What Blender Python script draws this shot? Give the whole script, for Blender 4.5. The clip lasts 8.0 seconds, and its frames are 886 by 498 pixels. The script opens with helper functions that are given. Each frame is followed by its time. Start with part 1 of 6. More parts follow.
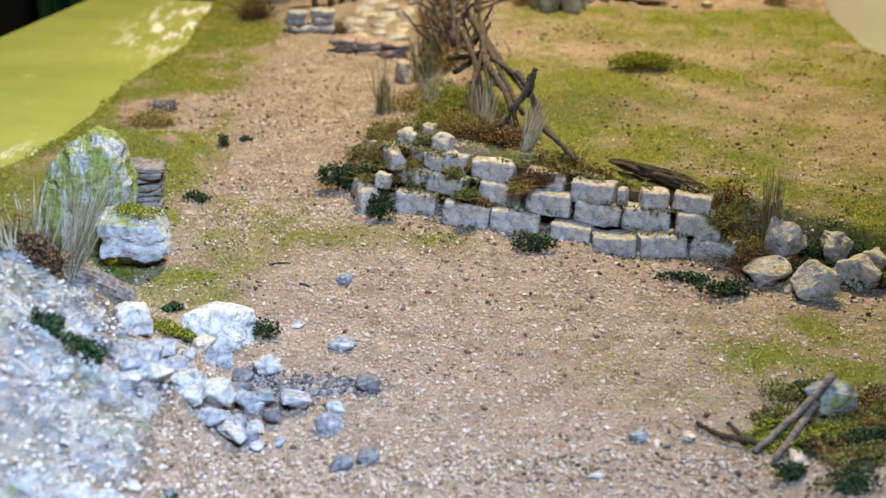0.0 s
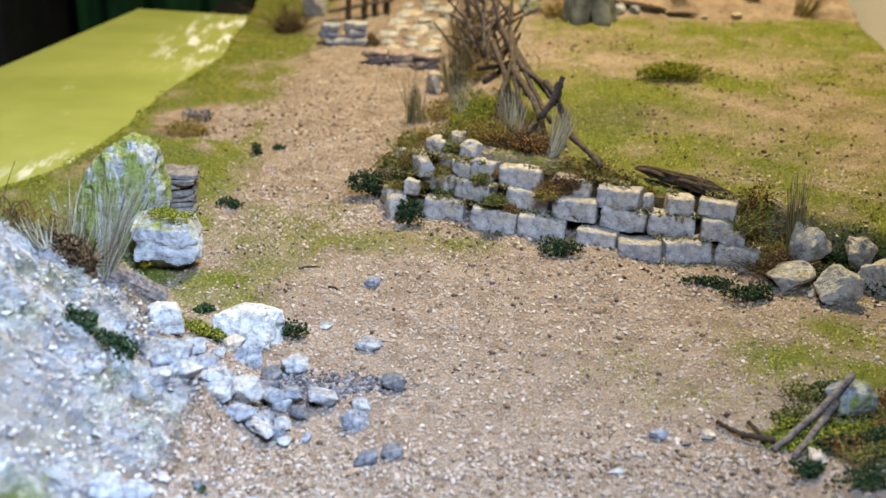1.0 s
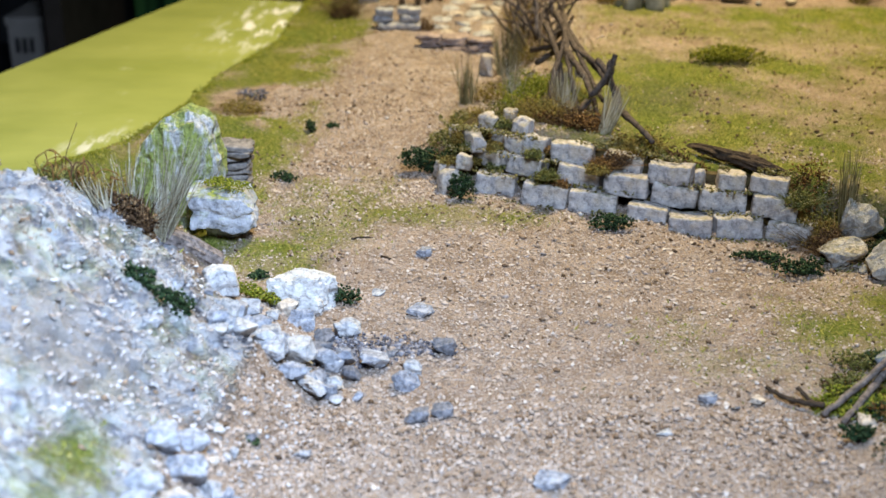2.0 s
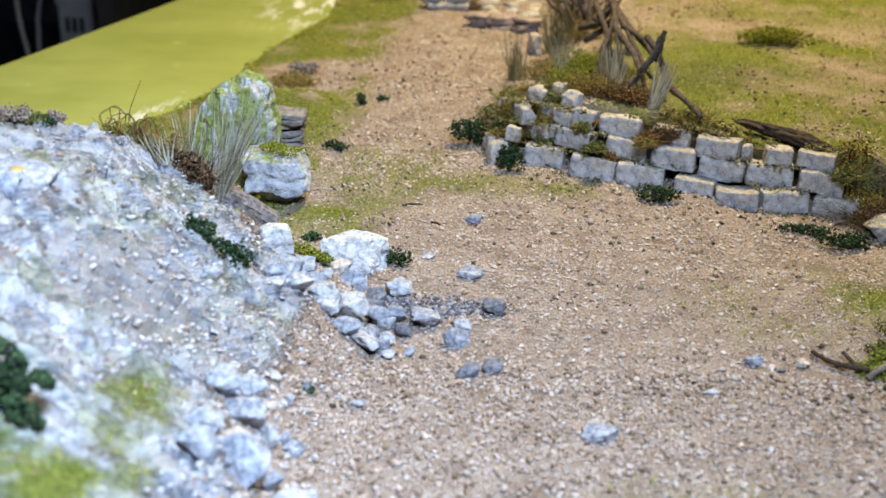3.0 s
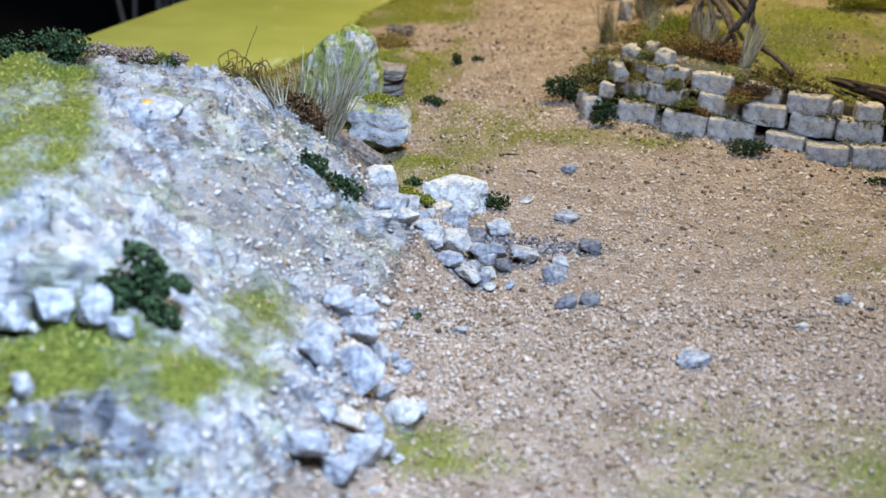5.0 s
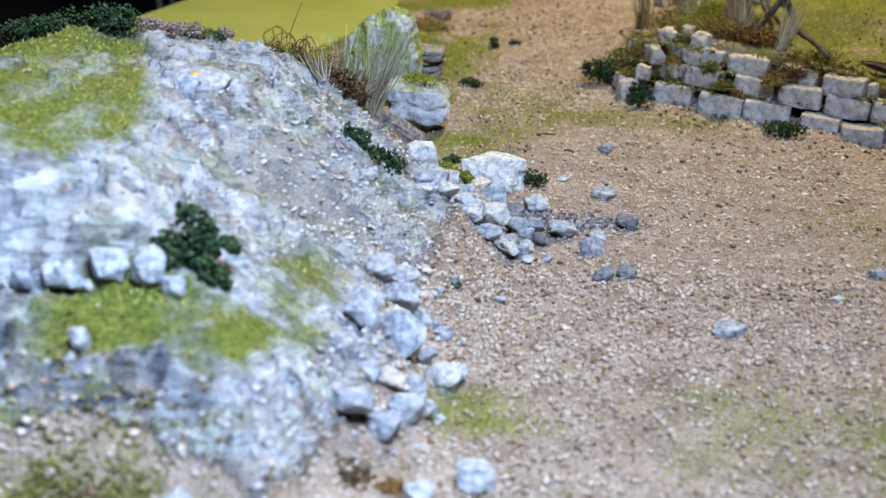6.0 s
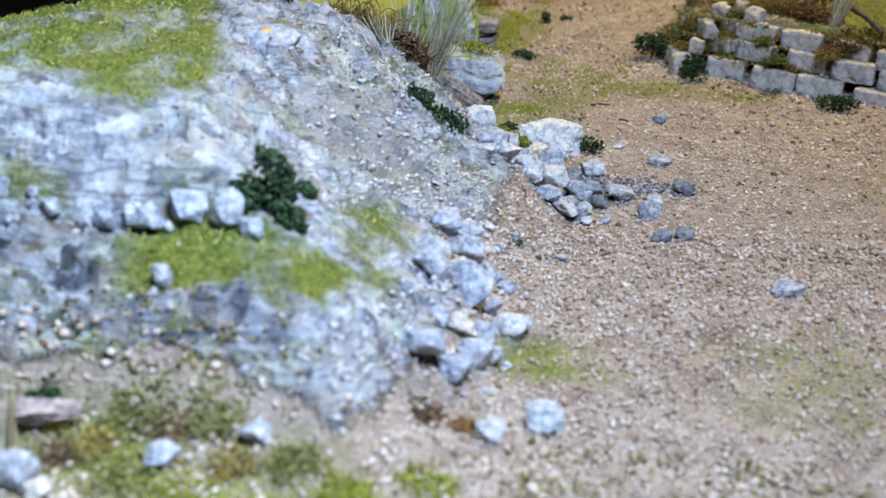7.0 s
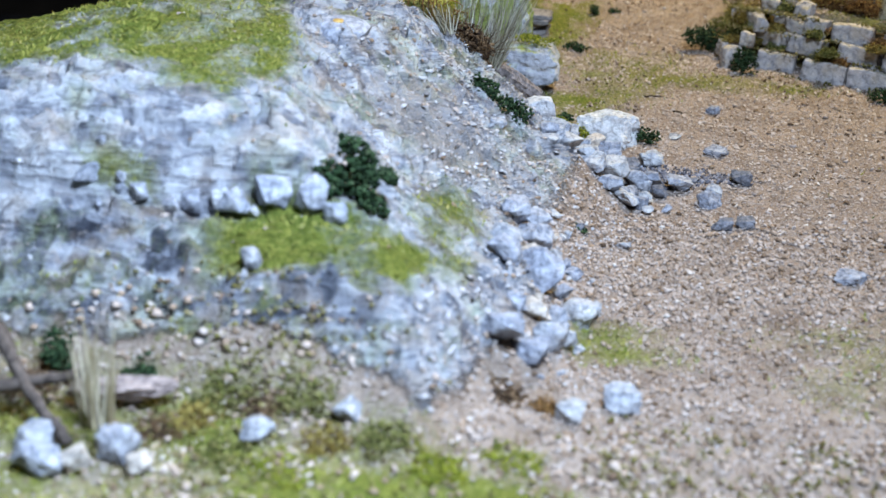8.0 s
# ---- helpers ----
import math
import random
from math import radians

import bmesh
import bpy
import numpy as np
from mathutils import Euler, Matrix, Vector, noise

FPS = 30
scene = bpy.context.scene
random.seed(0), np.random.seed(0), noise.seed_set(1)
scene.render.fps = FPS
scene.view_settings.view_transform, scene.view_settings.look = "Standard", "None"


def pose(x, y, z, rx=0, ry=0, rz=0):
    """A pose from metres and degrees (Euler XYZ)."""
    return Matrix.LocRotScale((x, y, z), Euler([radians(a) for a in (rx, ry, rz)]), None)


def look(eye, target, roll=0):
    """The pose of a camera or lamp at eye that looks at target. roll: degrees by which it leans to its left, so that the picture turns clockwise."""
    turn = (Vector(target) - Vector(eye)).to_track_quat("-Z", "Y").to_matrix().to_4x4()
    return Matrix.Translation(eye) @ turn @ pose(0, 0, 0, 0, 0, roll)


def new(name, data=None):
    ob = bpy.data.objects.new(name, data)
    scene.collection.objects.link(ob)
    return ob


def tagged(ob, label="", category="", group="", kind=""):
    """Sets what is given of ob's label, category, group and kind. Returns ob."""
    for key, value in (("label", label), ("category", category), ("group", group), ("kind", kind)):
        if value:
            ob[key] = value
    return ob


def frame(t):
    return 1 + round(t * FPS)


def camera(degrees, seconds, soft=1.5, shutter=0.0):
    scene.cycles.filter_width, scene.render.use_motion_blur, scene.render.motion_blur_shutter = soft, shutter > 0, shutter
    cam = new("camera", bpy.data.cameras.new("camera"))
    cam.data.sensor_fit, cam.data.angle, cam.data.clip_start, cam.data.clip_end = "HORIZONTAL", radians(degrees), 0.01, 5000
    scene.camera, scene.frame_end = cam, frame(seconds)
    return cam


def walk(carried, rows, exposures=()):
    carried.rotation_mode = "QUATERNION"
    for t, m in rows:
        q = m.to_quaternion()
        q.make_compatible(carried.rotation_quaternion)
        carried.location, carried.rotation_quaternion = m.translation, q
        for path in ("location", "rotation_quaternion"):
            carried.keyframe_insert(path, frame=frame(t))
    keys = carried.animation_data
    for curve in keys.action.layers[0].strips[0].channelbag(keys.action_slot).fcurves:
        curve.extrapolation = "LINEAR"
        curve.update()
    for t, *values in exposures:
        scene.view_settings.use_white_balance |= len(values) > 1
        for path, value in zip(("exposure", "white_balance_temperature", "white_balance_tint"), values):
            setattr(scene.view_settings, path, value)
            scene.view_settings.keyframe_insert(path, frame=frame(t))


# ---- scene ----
cam = camera(36, 8.0, 1.5)
PATH = [
    (0.0, pose(0.0000, -0.0000, 0.2426) @ pose(0, 0, 0, 0, 0, 0.010) @ pose(0, 0, 0, 67.358, 0, 0) @ pose(0, 0, 0, 0, 0, 0.409)),
    (0.5, pose(0.0007, -0.0049, 0.2443) @ pose(0, 0, 0, 0, 0, 0.925) @ pose(0, 0, 0, 67.696, 0, 0) @ pose(0, 0, 0, 0, 0, 0.094)),
    (1.0, pose(0.0050, -0.0111, 0.2405) @ pose(0, 0, 0, 0, 0, 1.722) @ pose(0, 0, 0, 68.109, 0, 0) @ pose(0, 0, 0, 0, 0, -0.100)),
    (2.5, pose(0.0029, -0.0282, 0.2247) @ pose(0, 0, 0, 0, 0, 4.906) @ pose(0, 0, 0, 68.237, 0, 0) @ pose(0, 0, 0, 0, 0, -0.083)),
    (3.0, pose(-0.0007, -0.0364, 0.2211) @ pose(0, 0, 0, 0, 0, 5.545) @ pose(0, 0, 0, 68.032, 0, 0) @ pose(0, 0, 0, 0, 0, 0.290)),
    (3.5, pose(-0.0041, -0.0429, 0.2187) @ pose(0, 0, 0, 0, 0, 6.161) @ pose(0, 0, 0, 67.915, 0, 0) @ pose(0, 0, 0, 0, 0, 0.511)),
    (4.0, pose(-0.0046, -0.0508, 0.2178) @ pose(0, 0, 0, 0, 0, 6.543) @ pose(0, 0, 0, 67.751, 0, 0) @ pose(0, 0, 0, 0, 0, 0.246)),
    (4.5, pose(-0.0055, -0.0589, 0.2135) @ pose(0, 0, 0, 0, 0, 7.764) @ pose(0, 0, 0, 67.629, 0, 0) @ pose(0, 0, 0, 0, 0, 0.187)),
    (5.0, pose(-0.0069, -0.0663, 0.2121) @ pose(0, 0, 0, 0, 0, 8.966) @ pose(0, 0, 0, 67.518, 0, 0) @ pose(0, 0, 0, 0, 0, -0.128)),
    (6.5, pose(-0.0118, -0.0865, 0.2025) @ pose(0, 0, 0, 0, 0, 10.864) @ pose(0, 0, 0, 67.260, 0, 0) @ pose(0, 0, 0, 0, 0, 0.139)),
    (7.0, pose(-0.0187, -0.0947, 0.1983) @ pose(0, 0, 0, 0, 0, 11.558) @ pose(0, 0, 0, 67.092, 0, 0) @ pose(0, 0, 0, 0, 0, 0.424)),
    (7.5, pose(-0.0282, -0.1037, 0.1990) @ pose(0, 0, 0, 0, 0, 12.180) @ pose(0, 0, 0, 66.933, 0, 0) @ pose(0, 0, 0, 0, 0, 0.503)),
    (8.0, pose(-0.0333, -0.1089, 0.2001) @ pose(0, 0, 0, 0, 0, 12.479) @ pose(0, 0, 0, 66.819, 0, 0) @ pose(0, 0, 0, 0, 0, 0.452)),
]
walk(cam, PATH, [(0.0, 0.18), (2.5, 0.16), (4.0, 0.06), (6.5, -0.14), (8.0, -0.21)])
cam.data.dof.use_dof = True
cam.data.dof.focus_distance = 0.59
cam.data.dof.aperture_fstop = 14.5

# ---- light ----
EXPOSURE = 0.0
scene.view_settings.exposure = EXPOSURE
world = bpy.data.worlds.new("room_air")
scene.world = world
world.use_nodes = True
wbg = world.node_tree.nodes["Background"]
wbg.inputs[0].default_value = (0.75, 0.85, 1.0, 1)
wbg.inputs[1].default_value = 0.075


def area_lamp(name, at, target, size, size_y, power, colour):
    d = bpy.data.lights.new(name, "AREA")
    d.shape, d.size, d.size_y, d.energy, d.color = "RECTANGLE", size, size_y, power, colour
    ob = new(name, d)
    ob.matrix_world = look(at, target)
    return tagged(ob, kind="structure")


# unseen lamps added to fit: cool above the viewer, warm over the far field
area_lamp("cool_lamp", (0.06, 0.03, 0.535), (-0.90, -0.10, 0.0), 0.20, 0.20, 20.8, (0.60, 0.765, 1.03))
area_lamp("warm_lamp", (0.11, 0.960, 0.735), (0.12, 0.78, 0.0), 0.14, 0.14, 12.9, (0.96, 0.765, 0.425))


# ---- numbers: smooth noise and the form of the ground ----
# terrain form
def lattice(ix, iy, seed):
    h = (ix.astype(np.int64) * 374761393 + iy.astype(np.int64) * 668265263 + seed * 974711) & 0xFFFFFFFF
    h = ((h ^ (h >> 13)) * 1274126177) & 0xFFFFFFFF
    h = h ^ (h >> 16)
    return (h & 0xFFFF) / 65535.0


def vnoise(x, y, size, seed=0):
    """Value noise from -1 to 1 with cells of that size."""
    x, y = np.asarray(x, float) / size, np.asarray(y, float) / size
    ix, iy = np.floor(x), np.floor(y)
    fx, fy = x - ix, y - iy
    fx, fy = fx * fx * (3 - 2 * fx), fy * fy * (3 - 2 * fy)
    a, b = lattice(ix, iy, seed), lattice(ix + 1, iy, seed)
    c, d = lattice(ix, iy + 1, seed), lattice(ix + 1, iy + 1, seed)
    return 2 * ((a * (1 - fx) + b * fx) * (1 - fy) + (c * (1 - fx) + d * fx) * fy) - 1


def fbm(x, y, size, octaves=3, seed=0):
    return sum(vnoise(x, y, size / 2 ** k, seed + k) / 2 ** k for k in range(octaves)) / 1.6


def step(a, b, v):
    t = np.clip((np.asarray(v, float) - a) / (b - a), 0, 1)
    return t * t * (3 - 2 * t)


def smin(a, b, k):
    h = np.clip(0.5 + 0.5 * (b - a) / k, 0, 1)
    return b * (1 - h) + a * h - k * h * (1 - h)


def cells(x, y, sx, sy, seed):
    """Broken facets: every cell has a height and a slope of its own. Gives relief and a random tone for each cell."""
    u, v = np.asarray(x, float) / sx, np.asarray(y, float) / sy
    iu, iv = np.floor(u), np.floor(v)
    best, relief, tone = np.full(u.shape, 9.0), np.zeros(u.shape), np.zeros(u.shape)
    for du in (-1, 0, 1):
        for dv in (-1, 0, 1):
            a, b = iu + du, iv + dv
            cu, cv = a + lattice(a, b, seed), b + lattice(a, b, seed + 1)
            d = (u - cu) ** 2 + (v - cv) ** 2
            near = d < best
            best = np.where(near, d, best)
            h = 2 * lattice(a, b, seed + 2) - 1 + (u - cu) * (2 * lattice(a, b, seed + 3) - 1) * 1.4 + (v - cv) * (2 * lattice(a, b, seed + 4) - 1) * 1.4
            relief, tone = np.where(near, h, relief), np.where(near, lattice(a, b, seed + 5), tone)
    return relief, tone


def foot_x(y):
    """The foot of the rocky hill, where it meets the track."""
    return np.interp(y, [0.10, 0.20, 0.25, 0.28, 0.31, 0.35, 0.40, 0.43, 0.46, 0.52, 0.60], [-0.105, -0.094, -0.077, -0.074, -0.082, -0.080, -0.070, -0.073, -0.080, -0.110, -0.13])


def edge_x(y):
    """The side of the modelled ground towards the bare board."""
    return np.interp(y, [0.0, 0.55, 0.62, 0.70, 0.78, 0.86, 0.96, 1.06, 1.40], [-0.36, -0.34, -0.285, -0.232, -0.213, -0.206, -0.185, -0.187, -0.20])


def far_x(y):
    """The other side of the modelled ground."""
    return np.interp(y, [0.0, 0.80, 0.84, 0.8555, 0.875, 0.915, 0.985, 1.10, 1.40], [0.42, 0.36, 0.31, 0.284, 0.277, 0.275, 0.278, 0.268, 0.22])


def hill(x, y):
    wob = 0.006 * fbm(x, y, 0.05, 3, 5)
    d = (foot_x(y) - x + wob) * (1 + 0.32 * step(0.265, 0.225, y))
    east = np.interp(d, [0, 0.012, 0.024, 0.045, 0.075, 0.097, 0.12, 0.17, 0.3], [0, 0.010, 0.021, 0.034, 0.055, 0.072, 0.079, 0.085, 0.088])
    west = np.clip(-0.15 - x, 0, 0.09)
    ys = y + 0.007 * fbm(x, 0 * y, 0.06, 2, 9) + 0.004 + 0.15 * west * step(0.228, 0.252, y) - (0.003 + 0.12 * west) * step(0.252, 0.228, y)
    south = np.interp(ys, [0.10, 0.175, 0.19, 0.205, 0.222, 0.236, 0.253, 0.259, 0.270, 0.285, 0.30, 0.34, 0.6],
                      [0, 0.002, 0.006, 0.018, 0.031, 0.039, 0.041, 0.044, 0.061, 0.073, 0.079, 0.086, 0.10])
    yn = y + 1.3 * np.clip(x + 0.165, 0, 0.08) + 0.012 * step(-0.150, -0.175, x) + 0.25 * np.clip(-0.25 - x, 0, 0.1)
    north = np.interp(yn, [0.30, 0.42, 0.44, 0.46, 0.48, 0.50, 0.53, 0.58], [0.1, 0.084, 0.078, 0.066, 0.045, 0.027, 0.012, 0.0])
    return np.maximum(smin(smin(east, south, 0.006), north, 0.008) - 0.22 * np.clip(-0.24 - x, 0, 0.2), 0)


def wall_y(x):
    """The front line of the stone wall at its base."""
    return np.interp(x, [-0.06, -0.050, -0.044, -0.038, -0.024, -0.002, 0.020, 0.046, 0.068, 0.089, 0.114, 0.1335, 0.2, 0.3], [0.80, 0.665, 0.645, 0.630, 0.627, 0.617, 0.6075, 0.602, 0.592, 0.584, 0.584, 0.577, 0.548, 0.52])


def ground_z(x, y):
    x, y = np.asarray(x, float), np.asarray(y, float)
    z = 0.0012 * fbm(x, y, 0.06, 3, 1)
    z = z - 0.0065 * step(0.04, 0.13, x) * step(0.45, 0.53, y) * step(0.62, 0.58, y)
    z = z + 0.014 * step(0.31, 0.19, y) * step(0.02, -0.10, x)
    field = step(0.024, 0.036, y - wall_y(x)) * step(-0.022, 0.006, x)
    z = z + 0.010 * field * step(0.080, 0.035, y - wall_y(x)) * step(0.10, 0.05, x)
    z = z + field * (0.017 + 0.02 * np.clip(y - 0.62, 0, 0.5) + 0.002 * fbm(x, y, 0.12, 2, 3))
    z = z + 0.012 * step(0.045, 0.0, np.hypot((x - 0.150), (y - 0.375)))
    z = z + 0.006 * step(0.05, 0.0, np.hypot(x + 0.165, (y - 0.72)))
    z = z + 0.016 * step(0.97, 1.03, y) * step(0.04, 0.09, x) + 0.05 * step(1.12, 1.35, y)
    z = z + 0.018 * step(0.028, 0.0, np.hypot(x + 0.138, y - 0.482))
    z = z + hill(x, y)
    return np.where((x < edge_x(y)) | (x > far_x(y)), -0.012, z)
# end of form


# ---- materials ----
def shader(name, rough=0.85, spec=0.25):
    m = bpy.data.materials.new(name)
    m.use_nodes = True
    nt = m.node_tree
    b = nt.nodes["Principled BSDF"]
    b.inputs["Roughness"].default_value = rough
    b.inputs["Specular IOR Level"].default_value = spec
    return m, nt, b


def node(nt, kind, **vals):
    n = nt.nodes.new(kind)
    for k, v in vals.items():
        if k == "op":
            n.operation = v
        elif k == "blend":
            n.data_type, n.blend_type = "RGBA", v
        else:
            n.inputs[k.replace("_", " ")].default_value = v
    return n


def coords(nt):
    return nt.nodes.new("ShaderNodeTexCoord").outputs["Object"]


def noise_tex(nt, scale, detail=4, rough=0.6, vec=None):
    n = node(nt, "ShaderNodeTexNoise", Scale=scale, Detail=detail, Roughness=rough)
    nt.links.new(vec if vec else coords(nt), n.inputs["Vector"])
    return n.outputs["Fac"]


def ramp(nt, fac, stops):
    r = nt.nodes.new("ShaderNodeValToRGB")
    e = r.color_ramp.elements
    while len(e) < len(stops):
        e.new(0.5)
    for el, (p, c) in zip(e, stops):
        el.position, el.color = p, (*c, 1)
    nt.links.new(fac, r.inputs[0])
    return r.outputs[0]


def mixc(nt, fac, a, b, blend="MIX"):
    n = nt.nodes.new("ShaderNodeMix")
    n.data_type, n.blend_type = "RGBA", blend
    for sock, v in ((n.inputs[0], fac), (n.inputs[6], a), (n.inputs[7], b)):
        if isinstance(v, (int, float)):
            sock.default_value = v
        elif isinstance(v, tuple):
            sock.default_value = (*v, 1)
        else:
            nt.links.new(v, sock)
    return n.outputs[2]


def maths(nt, op, a, b=0.0, clamp=False):
    n = nt.nodes.new("ShaderNodeMath")
    n.operation, n.use_clamp = op, clamp
    for sock, v in ((n.inputs[0], a), (n.inputs[1], b)):
        if isinstance(v, (int, float)):
            sock.default_value = v
        else:
            nt.links.new(v, sock)
    return n.outputs[0]


def bump(nt, b, height, strength, dist):
    n = node(nt, "ShaderNodeBump", Strength=strength, Distance=dist)
    nt.links.new(height, n.inputs["Height"])
    nt.links.new(n.outputs[0], b.inputs["Normal"])


def attr(nt, name):
    n = nt.nodes.new("ShaderNodeAttribute")
    n.attribute_name = name
    return n.outputs["Fac"]


def upness(nt):
    g = nt.nodes.new("ShaderNodeNewGeometry")
    s = nt.nodes.new("ShaderNodeSeparateXYZ")
    nt.links.new(g.outputs["True Normal"], s.inputs[0])
    return s.outputs[2]


def island_random(nt):
    return nt.nodes.new("ShaderNodeNewGeometry").outputs["Random Per Island"]


def object_random(nt):
    return nt.nodes.new("ShaderNodeObjectInfo").outputs["Random"]


def chips(name, stops, rough=0.85, spec=0.2, patchy=0.0):
    """Small bits whose colour changes from one bit to the next."""
    m, nt, b = shader(name, rough, spec)
    c = ramp(nt, island_random(nt), stops)
    if patchy:
        c = mixc(nt, patchy, c, ramp(nt, noise_tex(nt, 55, 6, 0.7), [(0.32, (0.50, 0.45, 0.42)), (0.50, (1.0, 0.97, 0.95)), (0.68, (1.12, 1.12, 1.14))]), "MULTIPLY")
    nt.links.new(c, b.inputs["Base Color"])
    return m


def make_ground():
    m, nt, b = shader("sandy_ground", 0.92, 0.12)
    fine, mid, wide = noise_tex(nt, 1400, 3, 0.7), noise_tex(nt, 260, 4), noise_tex(nt, 28, 4)
    sand = ramp(nt, fine, [(0.28, (0.17, 0.13, 0.105)), (0.5, (0.375, 0.325, 0.297)), (0.70, (0.57, 0.53, 0.50))])
    sand = mixc(nt, 0.55, sand, ramp(nt, wide, [(0.3, (0.55, 0.46, 0.40)), (0.7, (1.1, 1.03, 0.95))]), "MULTIPLY")
    rust = ramp(nt, noise_tex(nt, 130, 5, 0.7), [(0.42, (0.42, 0.30, 0.19)), (0.66, (0.20, 0.115, 0.058))])
    sand = mixc(nt, 0.24, sand, rust)
    sand = mixc(nt, 0.8, sand, ramp(nt, noise_tex(nt, 62, 6, 0.7), [(0.34, (0.55, 0.50, 0.45)), (0.56, (1.05, 1.04, 1.03))]), "MULTIPLY")
    grass = ramp(nt, noise_tex(nt, 700, 4, 0.75), [(0.27, (0.030, 0.050, 0.008)), (0.52, (0.17, 0.195, 0.040)), (0.76, (0.34, 0.33, 0.10))])
    grass = mixc(nt, 0.5, grass, ramp(nt, noise_tex(nt, 22, 4), [(0.3, (0.45, 0.66, 0.40)), (0.7, (1.2, 1.0, 0.85))]), "MULTIPLY")
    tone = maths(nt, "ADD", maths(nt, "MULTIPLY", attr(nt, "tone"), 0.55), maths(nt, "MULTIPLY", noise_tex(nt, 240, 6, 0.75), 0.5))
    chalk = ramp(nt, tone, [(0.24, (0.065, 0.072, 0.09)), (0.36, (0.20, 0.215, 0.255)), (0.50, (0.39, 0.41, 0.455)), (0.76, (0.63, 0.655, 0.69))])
    chalk = mixc(nt, maths(nt, "MULTIPLY", ramp(nt, noise_tex(nt, 48, 5, 0.65), [(0.50, (0, 0, 0)), (0.66, (1, 1, 1))]), 0.5), chalk, (0.32, 0.37, 0.16))
    chalk = mixc(nt, maths(nt, "MULTIPLY", ramp(nt, noise_tex(nt, 80, 4), [(0.48, (0, 0, 0)), (0.66, (1, 1, 1))]), 0.48), chalk, (0.40, 0.31, 0.22))
    bed = nt.nodes.new("ShaderNodeMapping")
    bed.inputs["Scale"].default_value = (0.16, 0.3, 1.0)
    nt.links.new(coords(nt), bed.inputs[0])
    strata = noise_tex(nt, 230, 6, 0.7, bed.outputs[0])
    chalk = mixc(nt, 0.62, chalk, ramp(nt, strata, [(0.34, (0.42, 0.44, 0.50)), (0.50, (0.95, 0.95, 0.97)), (0.68, (1.18, 1.17, 1.15))]), "MULTIPLY")
    crack = ramp(nt, noise_tex(nt, 120, 5, 0.6, bed.outputs[0]), [(0.462, (1, 1, 1)), (0.495, (0.28, 0.28, 0.32)), (0.53, (1, 1, 1))])
    chalk = mixc(nt, 0.7, chalk, crack, "MULTIPLY")
    chalk = mixc(nt, maths(nt, "MULTIPLY", attr(nt, "dust"), 0.7), chalk, ramp(nt, fine, [(0.3, (0.20, 0.18, 0.165)), (0.7, (0.40, 0.375, 0.36))]))
    edge = noise_tex(nt, 420, 4, 0.7)
    soft = maths(nt, "MULTIPLY", maths(nt, "SUBTRACT", edge, 0.5), 0.9)
    gm = maths(nt, "MULTIPLY", maths(nt, "SUBTRACT", maths(nt, "ADD", attr(nt, "grass"), soft), 0.22), 1.7, True)
    rm = maths(nt, "MULTIPLY", maths(nt, "SUBTRACT", maths(nt, "ADD", attr(nt, "rock"), soft), 0.35), 3.5, True)
    col = mixc(nt, rm, sand, chalk)
    col = mixc(nt, gm, col, grass)
    dark = maths(nt, "MULTIPLY", attr(nt, "dark_tint"), 0.75)
    col = mixc(nt, dark, col, (0.06, 0.055, 0.06))
    nt.links.new(col, b.inputs["Base Color"])
    bump(nt, b, maths(nt, "ADD", maths(nt, "ADD", fine, mid), maths(nt, "MULTIPLY", rm, maths(nt, "MULTIPLY", maths(nt, "ADD", tone, strata), 3.4))), 0.9, 0.0018)
    return m


def make_stone(name, low, high, moss=0.35, stain=0.25, scale=160, moss_colour=(0.24, 0.25, 0.04), rough=0.85, moss_low=0.25):
    m, nt, b = shader(name, rough, 0.25)
    n1 = noise_tex(nt, scale, 6, 0.65)
    c = ramp(nt, n1, [(0.3, low), (0.62, high)])
    c = mixc(nt, 0.5, c, ramp(nt, object_random(nt), [(0.0, (0.62, 0.64, 0.68)), (0.5, (1, 1, 1)), (1.0, (1.0, 0.93, 0.82))]), "MULTIPLY")
    st = maths(nt, "MULTIPLY", ramp(nt, noise_tex(nt, scale * 0.6, 5), [(0.5, (0, 0, 0)), (0.68, (1, 1, 1))]), stain)
    c = mixc(nt, st, c, (0.36, 0.27, 0.15))
    up = maths(nt, "MULTIPLY", maths(nt, "SUBTRACT", upness(nt), moss_low), 1.6, True)
    mm = maths(nt, "MULTIPLY", maths(nt, "MULTIPLY", up, ramp(nt, noise_tex(nt, scale * 1.7, 6, 0.75), [(0.44, (0, 0, 0)), (0.60, (1, 1, 1))])), moss)
    c = mixc(nt, mm, c, moss_colour)
    spots = ramp(nt, noise_tex(nt, scale * 2.6, 6, 0.75), [(0.33, (0.28, 0.275, 0.27)), (0.52, (1.04, 1.04, 1.04))])
    c = mixc(nt, 0.8, c, spots, "MULTIPLY")
    nt.links.new(c, b.inputs["Base Color"])
    bump(nt, b, maths(nt, "ADD", n1, maths(nt, "MULTIPLY", noise_tex(nt, scale * 6, 3), 0.5)), 0.9, 0.0014)
    return m


